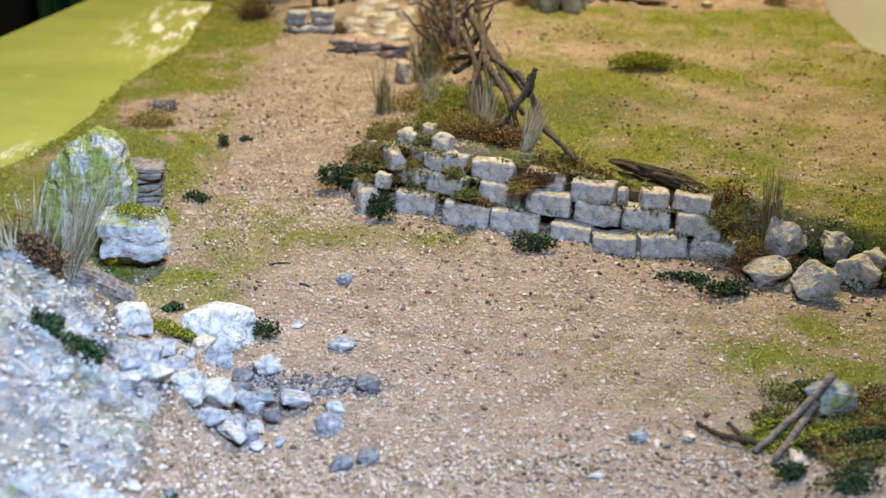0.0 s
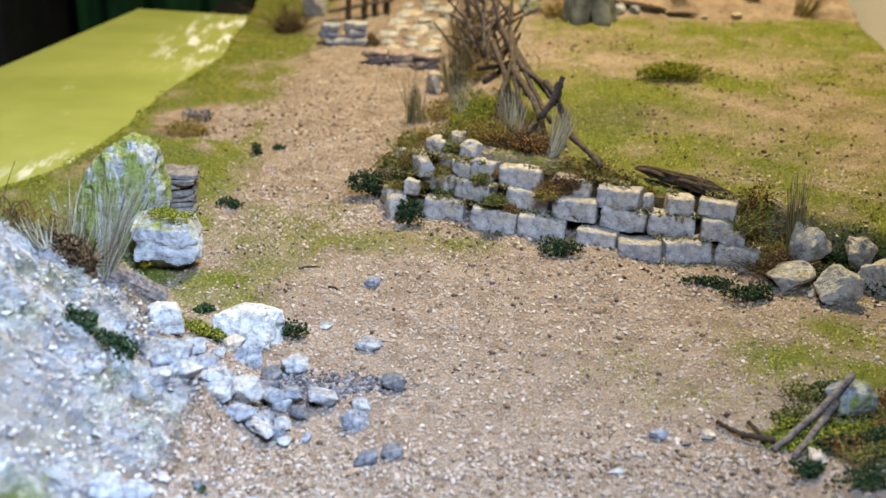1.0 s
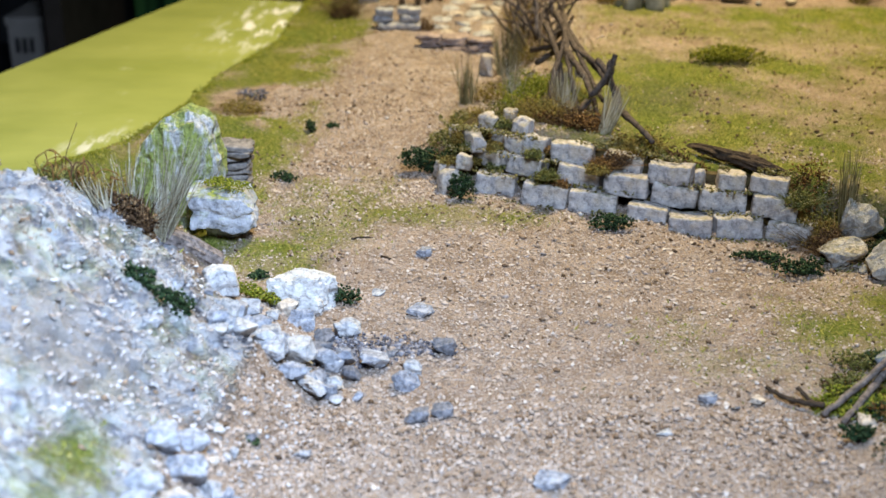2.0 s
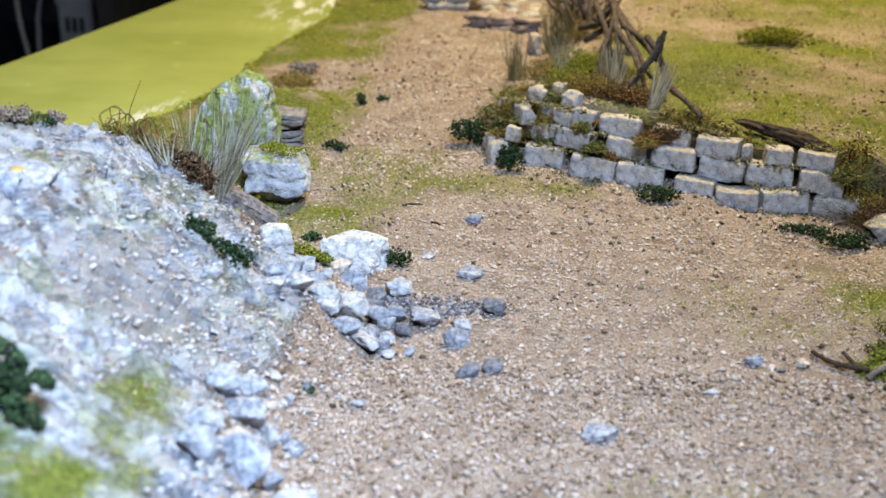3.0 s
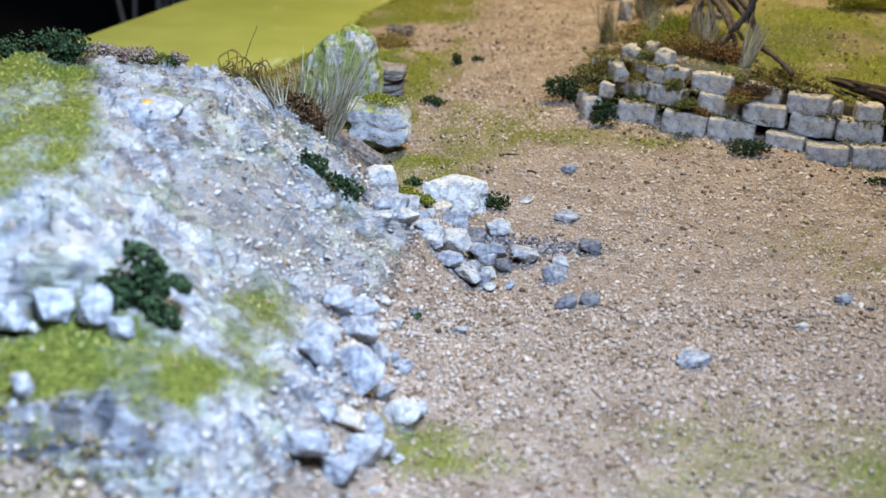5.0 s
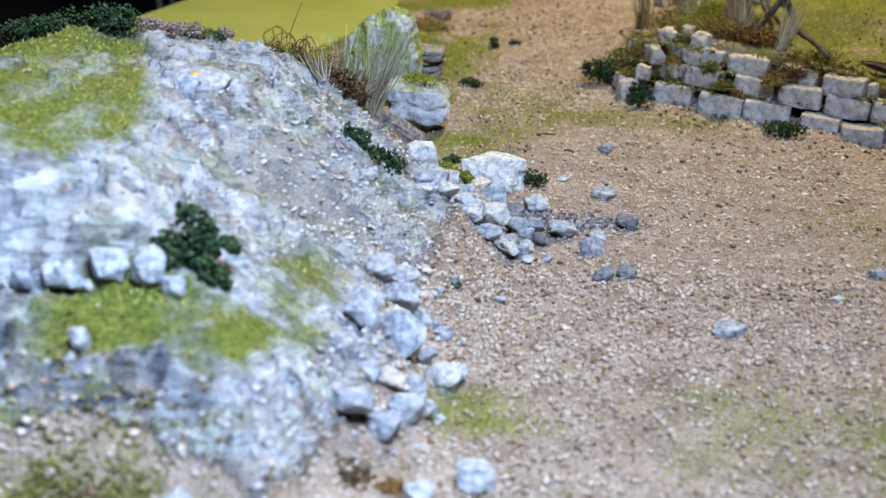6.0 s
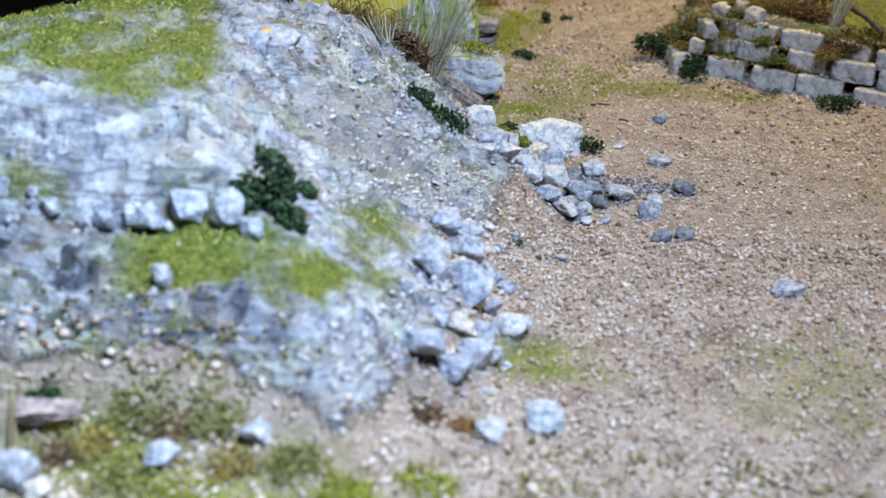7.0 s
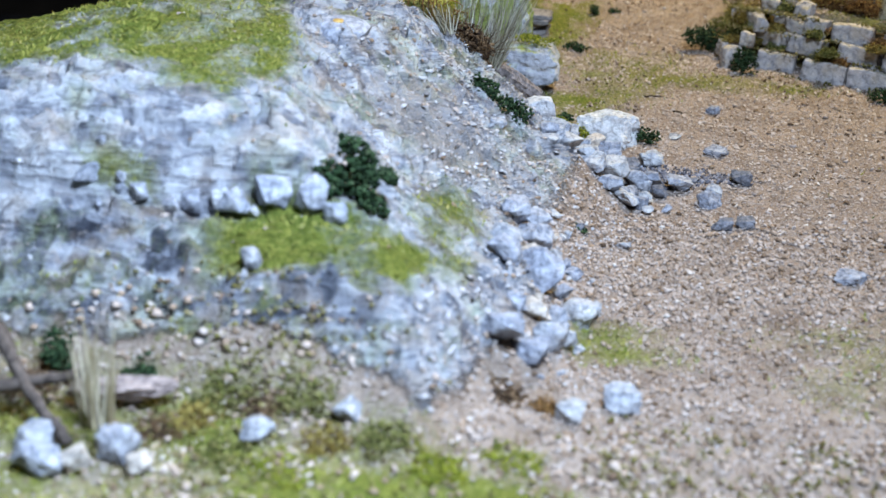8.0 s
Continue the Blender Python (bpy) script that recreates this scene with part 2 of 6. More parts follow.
def make_board():
    m, nt, b = shader("green_paint", 0.42, 0.4)
    c = ramp(nt, noise_tex(nt, 9, 5), [(0.3, (0.245, 0.29, 0.075)), (0.7, (0.33, 0.37, 0.115))])
    sc = nt.nodes.new("ShaderNodeMapping")
    sc.inputs["Scale"].default_value = (14, 34, 1)
    sc.inputs["Rotation"].default_value = (0, 0, radians(20))
    nt.links.new(coords(nt), sc.inputs[0])
    streak = noise_tex(nt, 1.0, 4, 0.6, sc.outputs[0])
    c = mixc(nt, 0.5, c, ramp(nt, streak, [(0.3, (0.80, 0.82, 0.7)), (0.7, (1.12, 1.1, 1.0))]), "MULTIPLY")
    br = nt.nodes.new("ShaderNodeMapping")
    br.inputs["Scale"].default_value = (110, 26, 1)
    br.inputs["Rotation"].default_value = (0, 0, radians(38))
    nt.links.new(coords(nt), br.inputs[0])
    wm = maths(nt, "MULTIPLY", attr(nt, "white"), ramp(nt, noise_tex(nt, 1.0, 5, 0.65, br.outputs[0]), [(0.50, (0, 0, 0)), (0.60, (1, 1, 1))]), True)
    c = mixc(nt, wm, c, (0.78, 0.80, 0.80))
    scuff = ramp(nt, noise_tex(nt, 38, 6, 0.75), [(0.64, (0, 0, 0)), (0.70, (1, 1, 1))])
    c = mixc(nt, maths(nt, "MULTIPLY", scuff, 0.55), c, (0.62, 0.63, 0.48))
    nt.links.new(c, b.inputs["Base Color"])
    bump(nt, b, streak, 0.25, 0.0006)
    return m


def make_bark(name, low, high):
    m, nt, b = shader(name, 0.9, 0.15)
    n = noise_tex(nt, 420, 5, 0.7)
    nt.links.new(mixc(nt, 0.5, ramp(nt, n, [(0.3, low), (0.65, high)]), ramp(nt, noise_tex(nt, 90, 3), [(0.3, (0.6, 0.6, 0.6)), (0.7, (1.1, 1.1, 1.1))]), "MULTIPLY"), b.inputs["Base Color"])
    bump(nt, b, n, 0.8, 0.0008)
    return m


def make_plain(name, low, high, scale, rough=0.7, spec=0.3):
    m, nt, b = shader(name, rough, spec)
    nt.links.new(ramp(nt, noise_tex(nt, scale, 4), [(0.3, low), (0.7, high)]), b.inputs["Base Color"])
    return m


M_GROUND = make_ground()
M_BOARD = make_board()
M_BRICK = make_stone("pale_plaster_stone", (0.28, 0.265, 0.27), (0.64, 0.605, 0.595), 0.65, 0.6, 150, (0.17, 0.16, 0.055))
M_WHITE = make_stone("white_chalk_stone", (0.38, 0.395, 0.43), (0.66, 0.67, 0.70), 0.18, 0.10, 150)
M_PALE = make_stone("pale_grey_stone", (0.22, 0.23, 0.265), (0.51, 0.53, 0.575), 0.12, 0.12, 170)
M_BLUE = make_stone("blue_grey_stone", (0.14, 0.15, 0.19), (0.42, 0.45, 0.52), 0.0, 0.10, 220)
M_DARK = make_stone("dark_slate_stone", (0.07, 0.075, 0.09), (0.24, 0.25, 0.29), 0.0, 0.08, 240)
M_CREAM = make_stone("cream_stone", (0.36, 0.31, 0.26), (0.60, 0.55, 0.50), 0.0, 0.2, 200)
M_ROCK = make_stone("mossy_boulder", (0.13, 0.14, 0.165), (0.46, 0.485, 0.52), 1.0, 0.25, 75, (0.15, 0.18, 0.035), moss_low=-0.6)
def make_streaked():
    """Chalky rock with bright moss running down it in streaks."""
    m, nt, b = shader("streaked_boulder", 0.88, 0.2)
    mp = nt.nodes.new("ShaderNodeMapping")
    mp.inputs["Scale"].default_value = (1.0, 1.0, 0.33)
    nt.links.new(coords(nt), mp.inputs[0])
    run = noise_tex(nt, 130, 5, 0.65, mp.outputs[0])
    c = ramp(nt, noise_tex(nt, 210, 6, 0.7), [(0.32, (0.15, 0.155, 0.16)), (0.46, (0.36, 0.37, 0.37)), (0.62, (0.55, 0.57, 0.59))])
    green = ramp(nt, noise_tex(nt, 600, 3, 0.7), [(0.3, (0.11, 0.14, 0.02)), (0.7, (0.30, 0.35, 0.075))])
    c = mixc(nt, ramp(nt, run, [(0.41, (0, 0, 0)), (0.53, (0.92, 0.92, 0.92))]), c, green)
    c = mixc(nt, 0.75, c, ramp(nt, noise_tex(nt, 330, 4, 0.7, mp.outputs[0]), [(0.30, (0.30, 0.30, 0.31)), (0.45, (1, 1, 1))]), "MULTIPLY")
    nt.links.new(c, b.inputs["Base Color"])
    bump(nt, b, maths(nt, "ADD", run, noise_tex(nt, 700, 3)), 0.9, 0.0016)
    return m


M_STREAK = make_streaked()
M_LOWROCK = make_stone("mossy_white_rock", (0.24, 0.26, 0.31), (0.56, 0.59, 0.66), 1.0, 0.10, 90, (0.24, 0.28, 0.05), moss_low=0.35)
M_OCHRESTONE = make_stone("ochre_stone", (0.40, 0.22, 0.05), (0.62, 0.42, 0.14), 0.0, 0.1, 200)
M_EARTH = make_plain("packed_earth", (0.022, 0.016, 0.009), (0.11, 0.085, 0.04), 260, 0.95, 0.1)
M_RUBBLE = make_stone("grey_fieldstone", (0.22, 0.215, 0.21), (0.60, 0.58, 0.55), 0.65, 0.75, 190, (0.19, 0.165, 0.05))
M_SLATE = make_bark("layered_slate", (0.11, 0.085, 0.080), (0.42, 0.34, 0.31))
M_GREYSLATE = make_bark("grey_slate", (0.05, 0.048, 0.05), (0.30, 0.28, 0.27))
M_TWIG = make_bark("grey_brown_bark", (0.022, 0.017, 0.015), (0.13, 0.105, 0.09))
M_PALETWIG = make_bark("silvery_bark", (0.05, 0.04, 0.036), (0.25, 0.21, 0.19))
M_OLDLOG = make_bark("cracked_grey_bark", (0.04, 0.032, 0.03), (0.27, 0.235, 0.225))
M_LOG = make_bark("dark_bark", (0.012, 0.009, 0.007), (0.085, 0.062, 0.045))
M_GRIT = chips("sand_grains", [(0.0, (0.13, 0.10, 0.08)), (0.18, (0.25, 0.21, 0.182)), (0.6, (0.365, 0.318, 0.292)), (0.92, (0.42, 0.376, 0.352)), (1.0, (0.52, 0.49, 0.475))], patchy=0.6)
M_SCREE = chips("chalk_chips", [(0.0, (0.12, 0.105, 0.10)), (0.18, (0.29, 0.27, 0.265)), (0.5, (0.41, 0.40, 0.41)), (1.0, (0.48, 0.48, 0.50))])
M_ASH = chips("slate_crumbs", [(0.0, (0.04, 0.04, 0.05)), (0.6, (0.13, 0.13, 0.16)), (1.0, (0.29, 0.295, 0.335))])
M_GRAVEL = chips("pale_gravel", [(0.0, (0.15, 0.10, 0.066)), (0.35, (0.31, 0.23, 0.165)), (0.7, (0.43, 0.36, 0.315)), (0.97, (0.46, 0.40, 0.36)), (1.0, (0.56, 0.54, 0.52))], patchy=0.5)
M_WALLMOSS = chips("wall_moss_crumb", [(0.0, (0.07, 0.06, 0.015)), (0.4, (0.14, 0.13, 0.04)), (0.8, (0.22, 0.19, 0.075)), (1.0, (0.34, 0.30, 0.20))])
M_SOIL = chips("soil_crumb", [(0.0, (0.055, 0.036, 0.024)), (0.6, (0.15, 0.10, 0.066)), (1.0, (0.25, 0.18, 0.12))])
M_FLOCK = chips("grass_flock", [(0.0, (0.07, 0.095, 0.012)), (0.4, (0.17, 0.19, 0.036)), (0.85, (0.25, 0.255, 0.06)), (1.0, (0.31, 0.29, 0.11))])
M_BUSH = chips("dark_green_foliage", [(0.0, (0.005, 0.012, 0.005)), (0.6, (0.020, 0.045, 0.017)), (0.97, (0.045, 0.08, 0.034)), (1.0, (0.09, 0.12, 0.06))])
M_MOSS = chips("bright_green_moss", [(0.0, (0.06, 0.08, 0.006)), (0.6, (0.17, 0.19, 0.016)), (1.0, (0.30, 0.29, 0.04))])
M_OCHRE = chips("ochre_dry_moss", [(0.0, (0.05, 0.032, 0.010)), (0.4, (0.15, 0.105, 0.022)), (0.8, (0.24, 0.185, 0.045)), (1.0, (0.33, 0.28, 0.09))])
M_BROWN = chips("brown_dry_scrub", [(0.0, (0.020, 0.013, 0.009)), (0.6, (0.080, 0.045, 0.022)), (1.0, (0.20, 0.13, 0.07))])
M_RUST = chips("rust_moss", [(0.0, (0.020, 0.010, 0.005)), (0.4, (0.11, 0.055, 0.018)), (0.8, (0.22, 0.115, 0.035)), (1.0, (0.34, 0.22, 0.09))])
M_OLIVE = chips("olive_moss", [(0.0, (0.025, 0.026, 0.006)), (0.4, (0.08, 0.085, 0.020)), (0.8, (0.16, 0.16, 0.040)), (1.0, (0.29, 0.27, 0.12))])
M_LICHEN = chips("pinkish_lichen", [(0.0, (0.05, 0.035, 0.030)), (0.5, (0.20, 0.145, 0.125)), (1.0, (0.36, 0.29, 0.26))])
M_REED = chips("blond_bristle", [(0.0, (0.20, 0.165, 0.09)), (0.5, (0.40, 0.34, 0.21)), (1.0, (0.62, 0.57, 0.44))])
M_STRAW = chips("grey_straw_bristle", [(0.0, (0.09, 0.08, 0.05)), (0.5, (0.27, 0.25, 0.18)), (1.0, (0.52, 0.50, 0.41))])
M_REEDG = chips("grey_green_bristle", [(0.0, (0.07, 0.060, 0.025)), (0.5, (0.19, 0.16, 0.065)), (1.0, (0.36, 0.31, 0.16))])


# ---- building blocks ----
def mesh_object(name, verts, faces, mat, parent=None, smooth=False):
    me = bpy.data.meshes.new(name)
    me.from_pydata([tuple(v) for v in verts], [], faces)
    me.update()
    if smooth:
        me.shade_smooth()
    me.materials.append(mat)
    ob = new(name, me)
    ob.parent = parent
    return ob


def gz(x, y):
    return float(ground_z(x, y))


ICO = {}


def ico(level):
    if level not in ICO:
        bm = bmesh.new()
        bmesh.ops.create_icosphere(bm, subdivisions=level, radius=1.0)
        bm.verts.ensure_lookup_table()
        ICO[level] = (np.array([v.co[:] for v in bm.verts]), [tuple(v.index for v in f.verts) for f in bm.faces])
        bm.free()
    return ICO[level]


def hull(rng, size, count=16, worn=0.05, power=0.72):
    """A broken stone with flat struck faces and slightly worn edges."""
    p = rng.normal(size=(count, 3))
    p /= np.linalg.norm(p, axis=1)[:, None]
    p = np.sign(p) * np.abs(p) ** power * rng.uniform(0.82, 1.0, (count, 1))
    bm = bmesh.new()
    for q in p:
        bm.verts.new(q)
    bmesh.ops.convex_hull(bm, input=bm.verts[:])
    loose = [v for v in bm.verts if not v.link_faces]
    bmesh.ops.delete(bm, geom=loose, context="VERTS")
    if worn > 0:
        bmesh.ops.bevel(bm, geom=bm.edges[:], offset=worn, segments=1, profile=0.6, affect="EDGES")
    bm.verts.index_update()
    v = np.array([q.co[:] for q in bm.verts])
    f = [tuple(q.index for q in a.verts) for a in bm.faces]
    bm.free()
    lo, hi = v.min(axis=0), v.max(axis=0)
    return ((v - lo) / (hi - lo) - 0.5) * np.array(size), f


def rough_hull(seed, size, count=26, amount=0.05, worn=0.10, levels=3, power=0.72):
    """A weathered stone: a broken form, finely divided, with uneven pitted faces."""
    rng = np.random.default_rng(seed)
    v, f = hull(rng, (2, 2, 2), count, 0, power)
    bm = bmesh.new()
    vs = [bm.verts.new(q) for q in v]
    for a in f:
        bm.faces.new([vs[k] for k in a])
    bmesh.ops.triangulate(bm, faces=bm.faces[:])
    for _ in range(levels):
        long = [e for e in bm.edges if e.calc_length() > 0.16]
        bmesh.ops.subdivide_edges(bm, edges=long, cuts=1)
        bmesh.ops.triangulate(bm, faces=[a for a in bm.faces if len(a.verts) > 3])
    for _ in range(1 + int(worn * 20)):
        bmesh.ops.smooth_vert(bm, verts=bm.verts[:], factor=0.5, use_axis_x=True, use_axis_y=True, use_axis_z=True)
    bm.normal_update()
    bm.verts.index_update()
    off = Vector(rng.uniform(-50, 50, 3))
    P = []
    for q in bm.verts:
        d = noise.fractal(q.co * 1.6 + off, 1.0, 2.0, 5) * amount * 1.6 - abs(noise.noise(q.co * 3.1 + off)) * amount * 1.3
        P.append(q.co + q.normal * d)
    v = np.array([tuple(q) for q in P])
    f = [tuple(q.index for q in a.verts) for a in bm.faces]
    bm.free()
    lo, hi = v.min(axis=0), v.max(axis=0)
    return ((v - lo) / (hi - lo) - 0.5) * np.array(size), f


def stone(name, x, y, size, mat, seed, label, category="stone", group="", sink=0.12, level=2, turn=None, lift=0.0, smooth=False):
    rng = np.random.default_rng(seed)
    v, faces = hull(rng, size, 14) if level < 3 else rough_hull(seed, size, 15, 0.07, 0.0)
    ob = mesh_object(name, v, faces, mat, smooth=smooth)
    a = rng.uniform(0, 6.28) if turn is None else turn
    low = v[:, 2].min()
    ob.matrix_world = pose(x, y, gz(x, y) - low - sink * size[2] + lift) @ Matrix.Rotation(a, 4, "Z")
    return tagged(ob, label, category, group)


def blades(rng, base, count, spread, height, lean=(0, 0), fan=0.25, width=0.0006, bend=0.3, segs=3):
    """Thin tapering bristles out of one root."""
    V, F = [], []
    for _ in range(count):
        a, r = rng.uniform(0, 6.283), spread * math.sqrt(rng.uniform())
        p = np.array([base[0] + r * math.cos(a), base[1] + r * math.sin(a), base[2]])
        h = height * rng.uniform(0.55, 1.0)
        d = np.array([lean[0] + fan * rng.normal() * 0.6 + fan * math.cos(a) * r / max(spread, 1e-6) * 0.7,
                      lean[1] + fan * rng.normal() * 0.6 + fan * math.sin(a) * r / max(spread, 1e-6) * 0.7, 1.0])
        d /= np.linalg.norm(d)
        c = rng.normal(size=3) * bend
        side = np.cross(d, rng.normal(size=3))
        side /= np.linalg.norm(side)
        other = np.cross(d, side)
        k = len(V)
        for s in range(segs + 1):
            t = s / segs
            q = p + d * h * t + c * h * t * t * 0.5 * np.array([1, 1, 0.3])
            w = width * (1 - 0.75 * t)
            V += [q + side * w / 2, q - side * w / 4 + other * w * 0.43, q - side * w / 4 - other * w * 0.43]
        for s in range(segs):
            i = k + 3 * s
            for e in range(3):
                F.append((i + e, i + (e + 1) % 3, i + 3 + (e + 1) % 3, i + 3 + e))
        F.append((k + 3 * segs, k + 3 * segs + 1, k + 3 * segs + 2))
    return V, F


def tuft(x, y, count, spread, height, mat, seed, label, lean=(0, 0), fan=0.2, width=0.0006, bend=0.25, name="reed_tuft", category="reeds", group="reed tufts", z=None):
    rng = np.random.default_rng(seed)
    V, F = blades(rng, (0, 0, 0), count, spread, height, lean, fan, width, bend)
    ob = mesh_object(name, V, F, mat)
    ob.location = (x, y, (gz(x, y) if z is None else z) - 0.001)
    return tagged(ob, label, category, group)


OCTA = np.array([(1, 0, 0), (-1, 0, 0), (0, 1, 0), (0, -1, 0), (0, 0, 1), (0, 0, -1)], float)
OCTF = np.array([(0, 2, 4), (2, 1, 4), (1, 3, 4), (3, 0, 4), (2, 0, 5), (1, 2, 5), (3, 1, 5), (0, 3, 5)])


def crumbs(rng, centres, sizes, flat=0.75, faces=8):
    """Many small angular bits: vertices and faces; four faces leave out the underside that lies in the ground."""
    n = len(centres)
    v = OCTA[None] * rng.uniform(0.55, 1.15, (n, 6, 1)) + rng.normal(size=(n, 6, 3)) * 0.16
    a = rng.uniform(0, 6.283, n)
    ca, sa = np.cos(a)[:, None], np.sin(a)[:, None]
    x, y = v[..., 0] * ca - v[..., 1] * sa, v[..., 0] * sa + v[..., 1] * ca
    t = rng.uniform(-0.6, 0.6, n)[:, None]
    z = v[..., 2] * flat
    v = np.stack([x * np.cos(t) - z * np.sin(t), y, x * np.sin(t) + z * np.cos(t)], 2) * (np.asarray(sizes) / 2)[:, None, None]
    v = v + np.asarray(centres)[:, None, :]
    f = OCTF[None, :faces] + (np.arange(n) * 6)[:, None, None]
    return v.reshape(-1, 3), f.reshape(-1, 3)


def big_mesh(name, v, f, mat, parent=None):
    me = bpy.data.meshes.new(name)
    me.vertices.add(len(v))
    me.vertices.foreach_set("co", np.asarray(v, np.float32).ravel())
    me.loops.add(f.size)
    me.loops.foreach_set("vertex_index", np.asarray(f, np.int32).ravel())
    me.polygons.add(len(f))
    me.polygons.foreach_set("loop_start", np.arange(0, f.size, f.shape[1], dtype=np.int32))
    me.update(calc_edges=True)
    me.materials.append(mat)
    ob = new(name, me)
    ob.parent = parent
    return ob


def bush(x, y, size, mat, seed, label, name="bush", category="bush", group="", count=260, crumb=0.0014, lumps=7, z=None, sink=0.15, lobes=None):
    """Coarse crumbled foliage in several lumps with gaps."""
    rng = np.random.default_rng(seed)
    count = int(count * 2.2)
    sx, sy, sz = size
    mids = np.stack([rng.uniform(-0.32, 0.32, lumps) * sx, rng.uniform(-0.32, 0.32, lumps) * sy, rng.uniform(0.30, 0.68, lumps) * sz], 1)
    rad = rng.uniform(0.24, 0.42, lumps)
    if lobes:
        mids, rad = np.array([q[:3] for q in lobes]) * np.array(size), np.array([q[3] for q in lobes])
        lumps = len(lobes)
    k = rng.integers(0, lumps, count)
    d = rng.normal(size=(count, 3))
    d /= np.linalg.norm(d, axis=1)[:, None]
    r = rad[k][:, None] * rng.uniform(0.55, 1.08, (count, 1))
    c = mids[k] + d * r * np.array(size) * np.array([1, 1, 0.8])
    zz = gz(x, y) if z is None else z
    rel = c.copy()
    rel[:, 0] += x
    rel[:, 1] += y
    if z is None:
        floor = ground_z(rel[:, 0], rel[:, 1]) - zz
        c[:, 2] = np.maximum(c[:, 2] - sink * sz + floor * 0.7, floor)
    v, f = crumbs(rng, c, crumb * rng.uniform(0.6, 1.5, count), 0.9)
    ob = big_mesh(name, v, f, mat)
    ob.location = (x, y, zz)
    return tagged(ob, label, category, group)


def stick_mesh(points, r0, r1, seed, sides=7, knots=0.10):
    """A bent tapering twig through the given points."""
    rng = np.random.default_rng(seed)
    P = np.array(points, float)
    n = 7 * (len(P) - 1) + 1
    t = np.linspace(0, len(P) - 1, n)
    Q = np.stack([np.interp(t, np.arange(len(P)), P[:, i]) for i in range(3)], 1)
    for _ in range(3):
        Q[1:-1] = (Q[:-2] + 2 * Q[1:-1] + Q[2:]) / 4
    Q[1:-1] += rng.normal(size=(n - 2, 3)) * r0 * 0.09
    V, F = [], []
    for i in range(n):
        d = Q[min(i + 1, n - 1)] - Q[max(i - 1, 0)]
        d /= np.linalg.norm(d)
        s = np.cross(d, (0.31, 0.2, 0.93) if abs(d[2]) < 0.8 else (1, 0.1, 0))
        s /= np.linalg.norm(s)
        o = np.cross(d, s)
        r = (r0 + (r1 - r0) * i / (n - 1)) * (1 + knots * rng.normal() * 0.5)
        for k in range(sides):
            a = 6.283 * k / sides
            V.append(Q[i] + (s * math.cos(a) + o * math.sin(a)) * r * (1 + 0.08 * rng.normal()))
    for i in range(n - 1):
        for k in range(sides):
            F.append((i * sides + k, i * sides + (k + 1) % sides, (i + 1) * sides + (k + 1) % sides, (i + 1) * sides + k))
    F.append(tuple(range(sides))[::-1])
    F.append(tuple((n - 1) * sides + k for k in range(sides)))
    return V, F


def stick(name, points, r0, r1, mat, seed, parent=None, label="", category="", group=""):
    V, F = stick_mesh(points, r0, r1, seed)
    ob = mesh_object(name, V, F, mat, parent, smooth=True)
    return tagged(ob, label, category, group)


# ---- ground ----
def patch(x, y, cx, cy, rx, ry, seed, soft=0.5):
    d = np.hypot((x - cx) / rx, (y - cy) / ry) + 0.35 * fbm(x, y, 0.03, 3, seed)
    return step(1.0 + soft * 0.5, 1.0 - soft * 0.5, d)


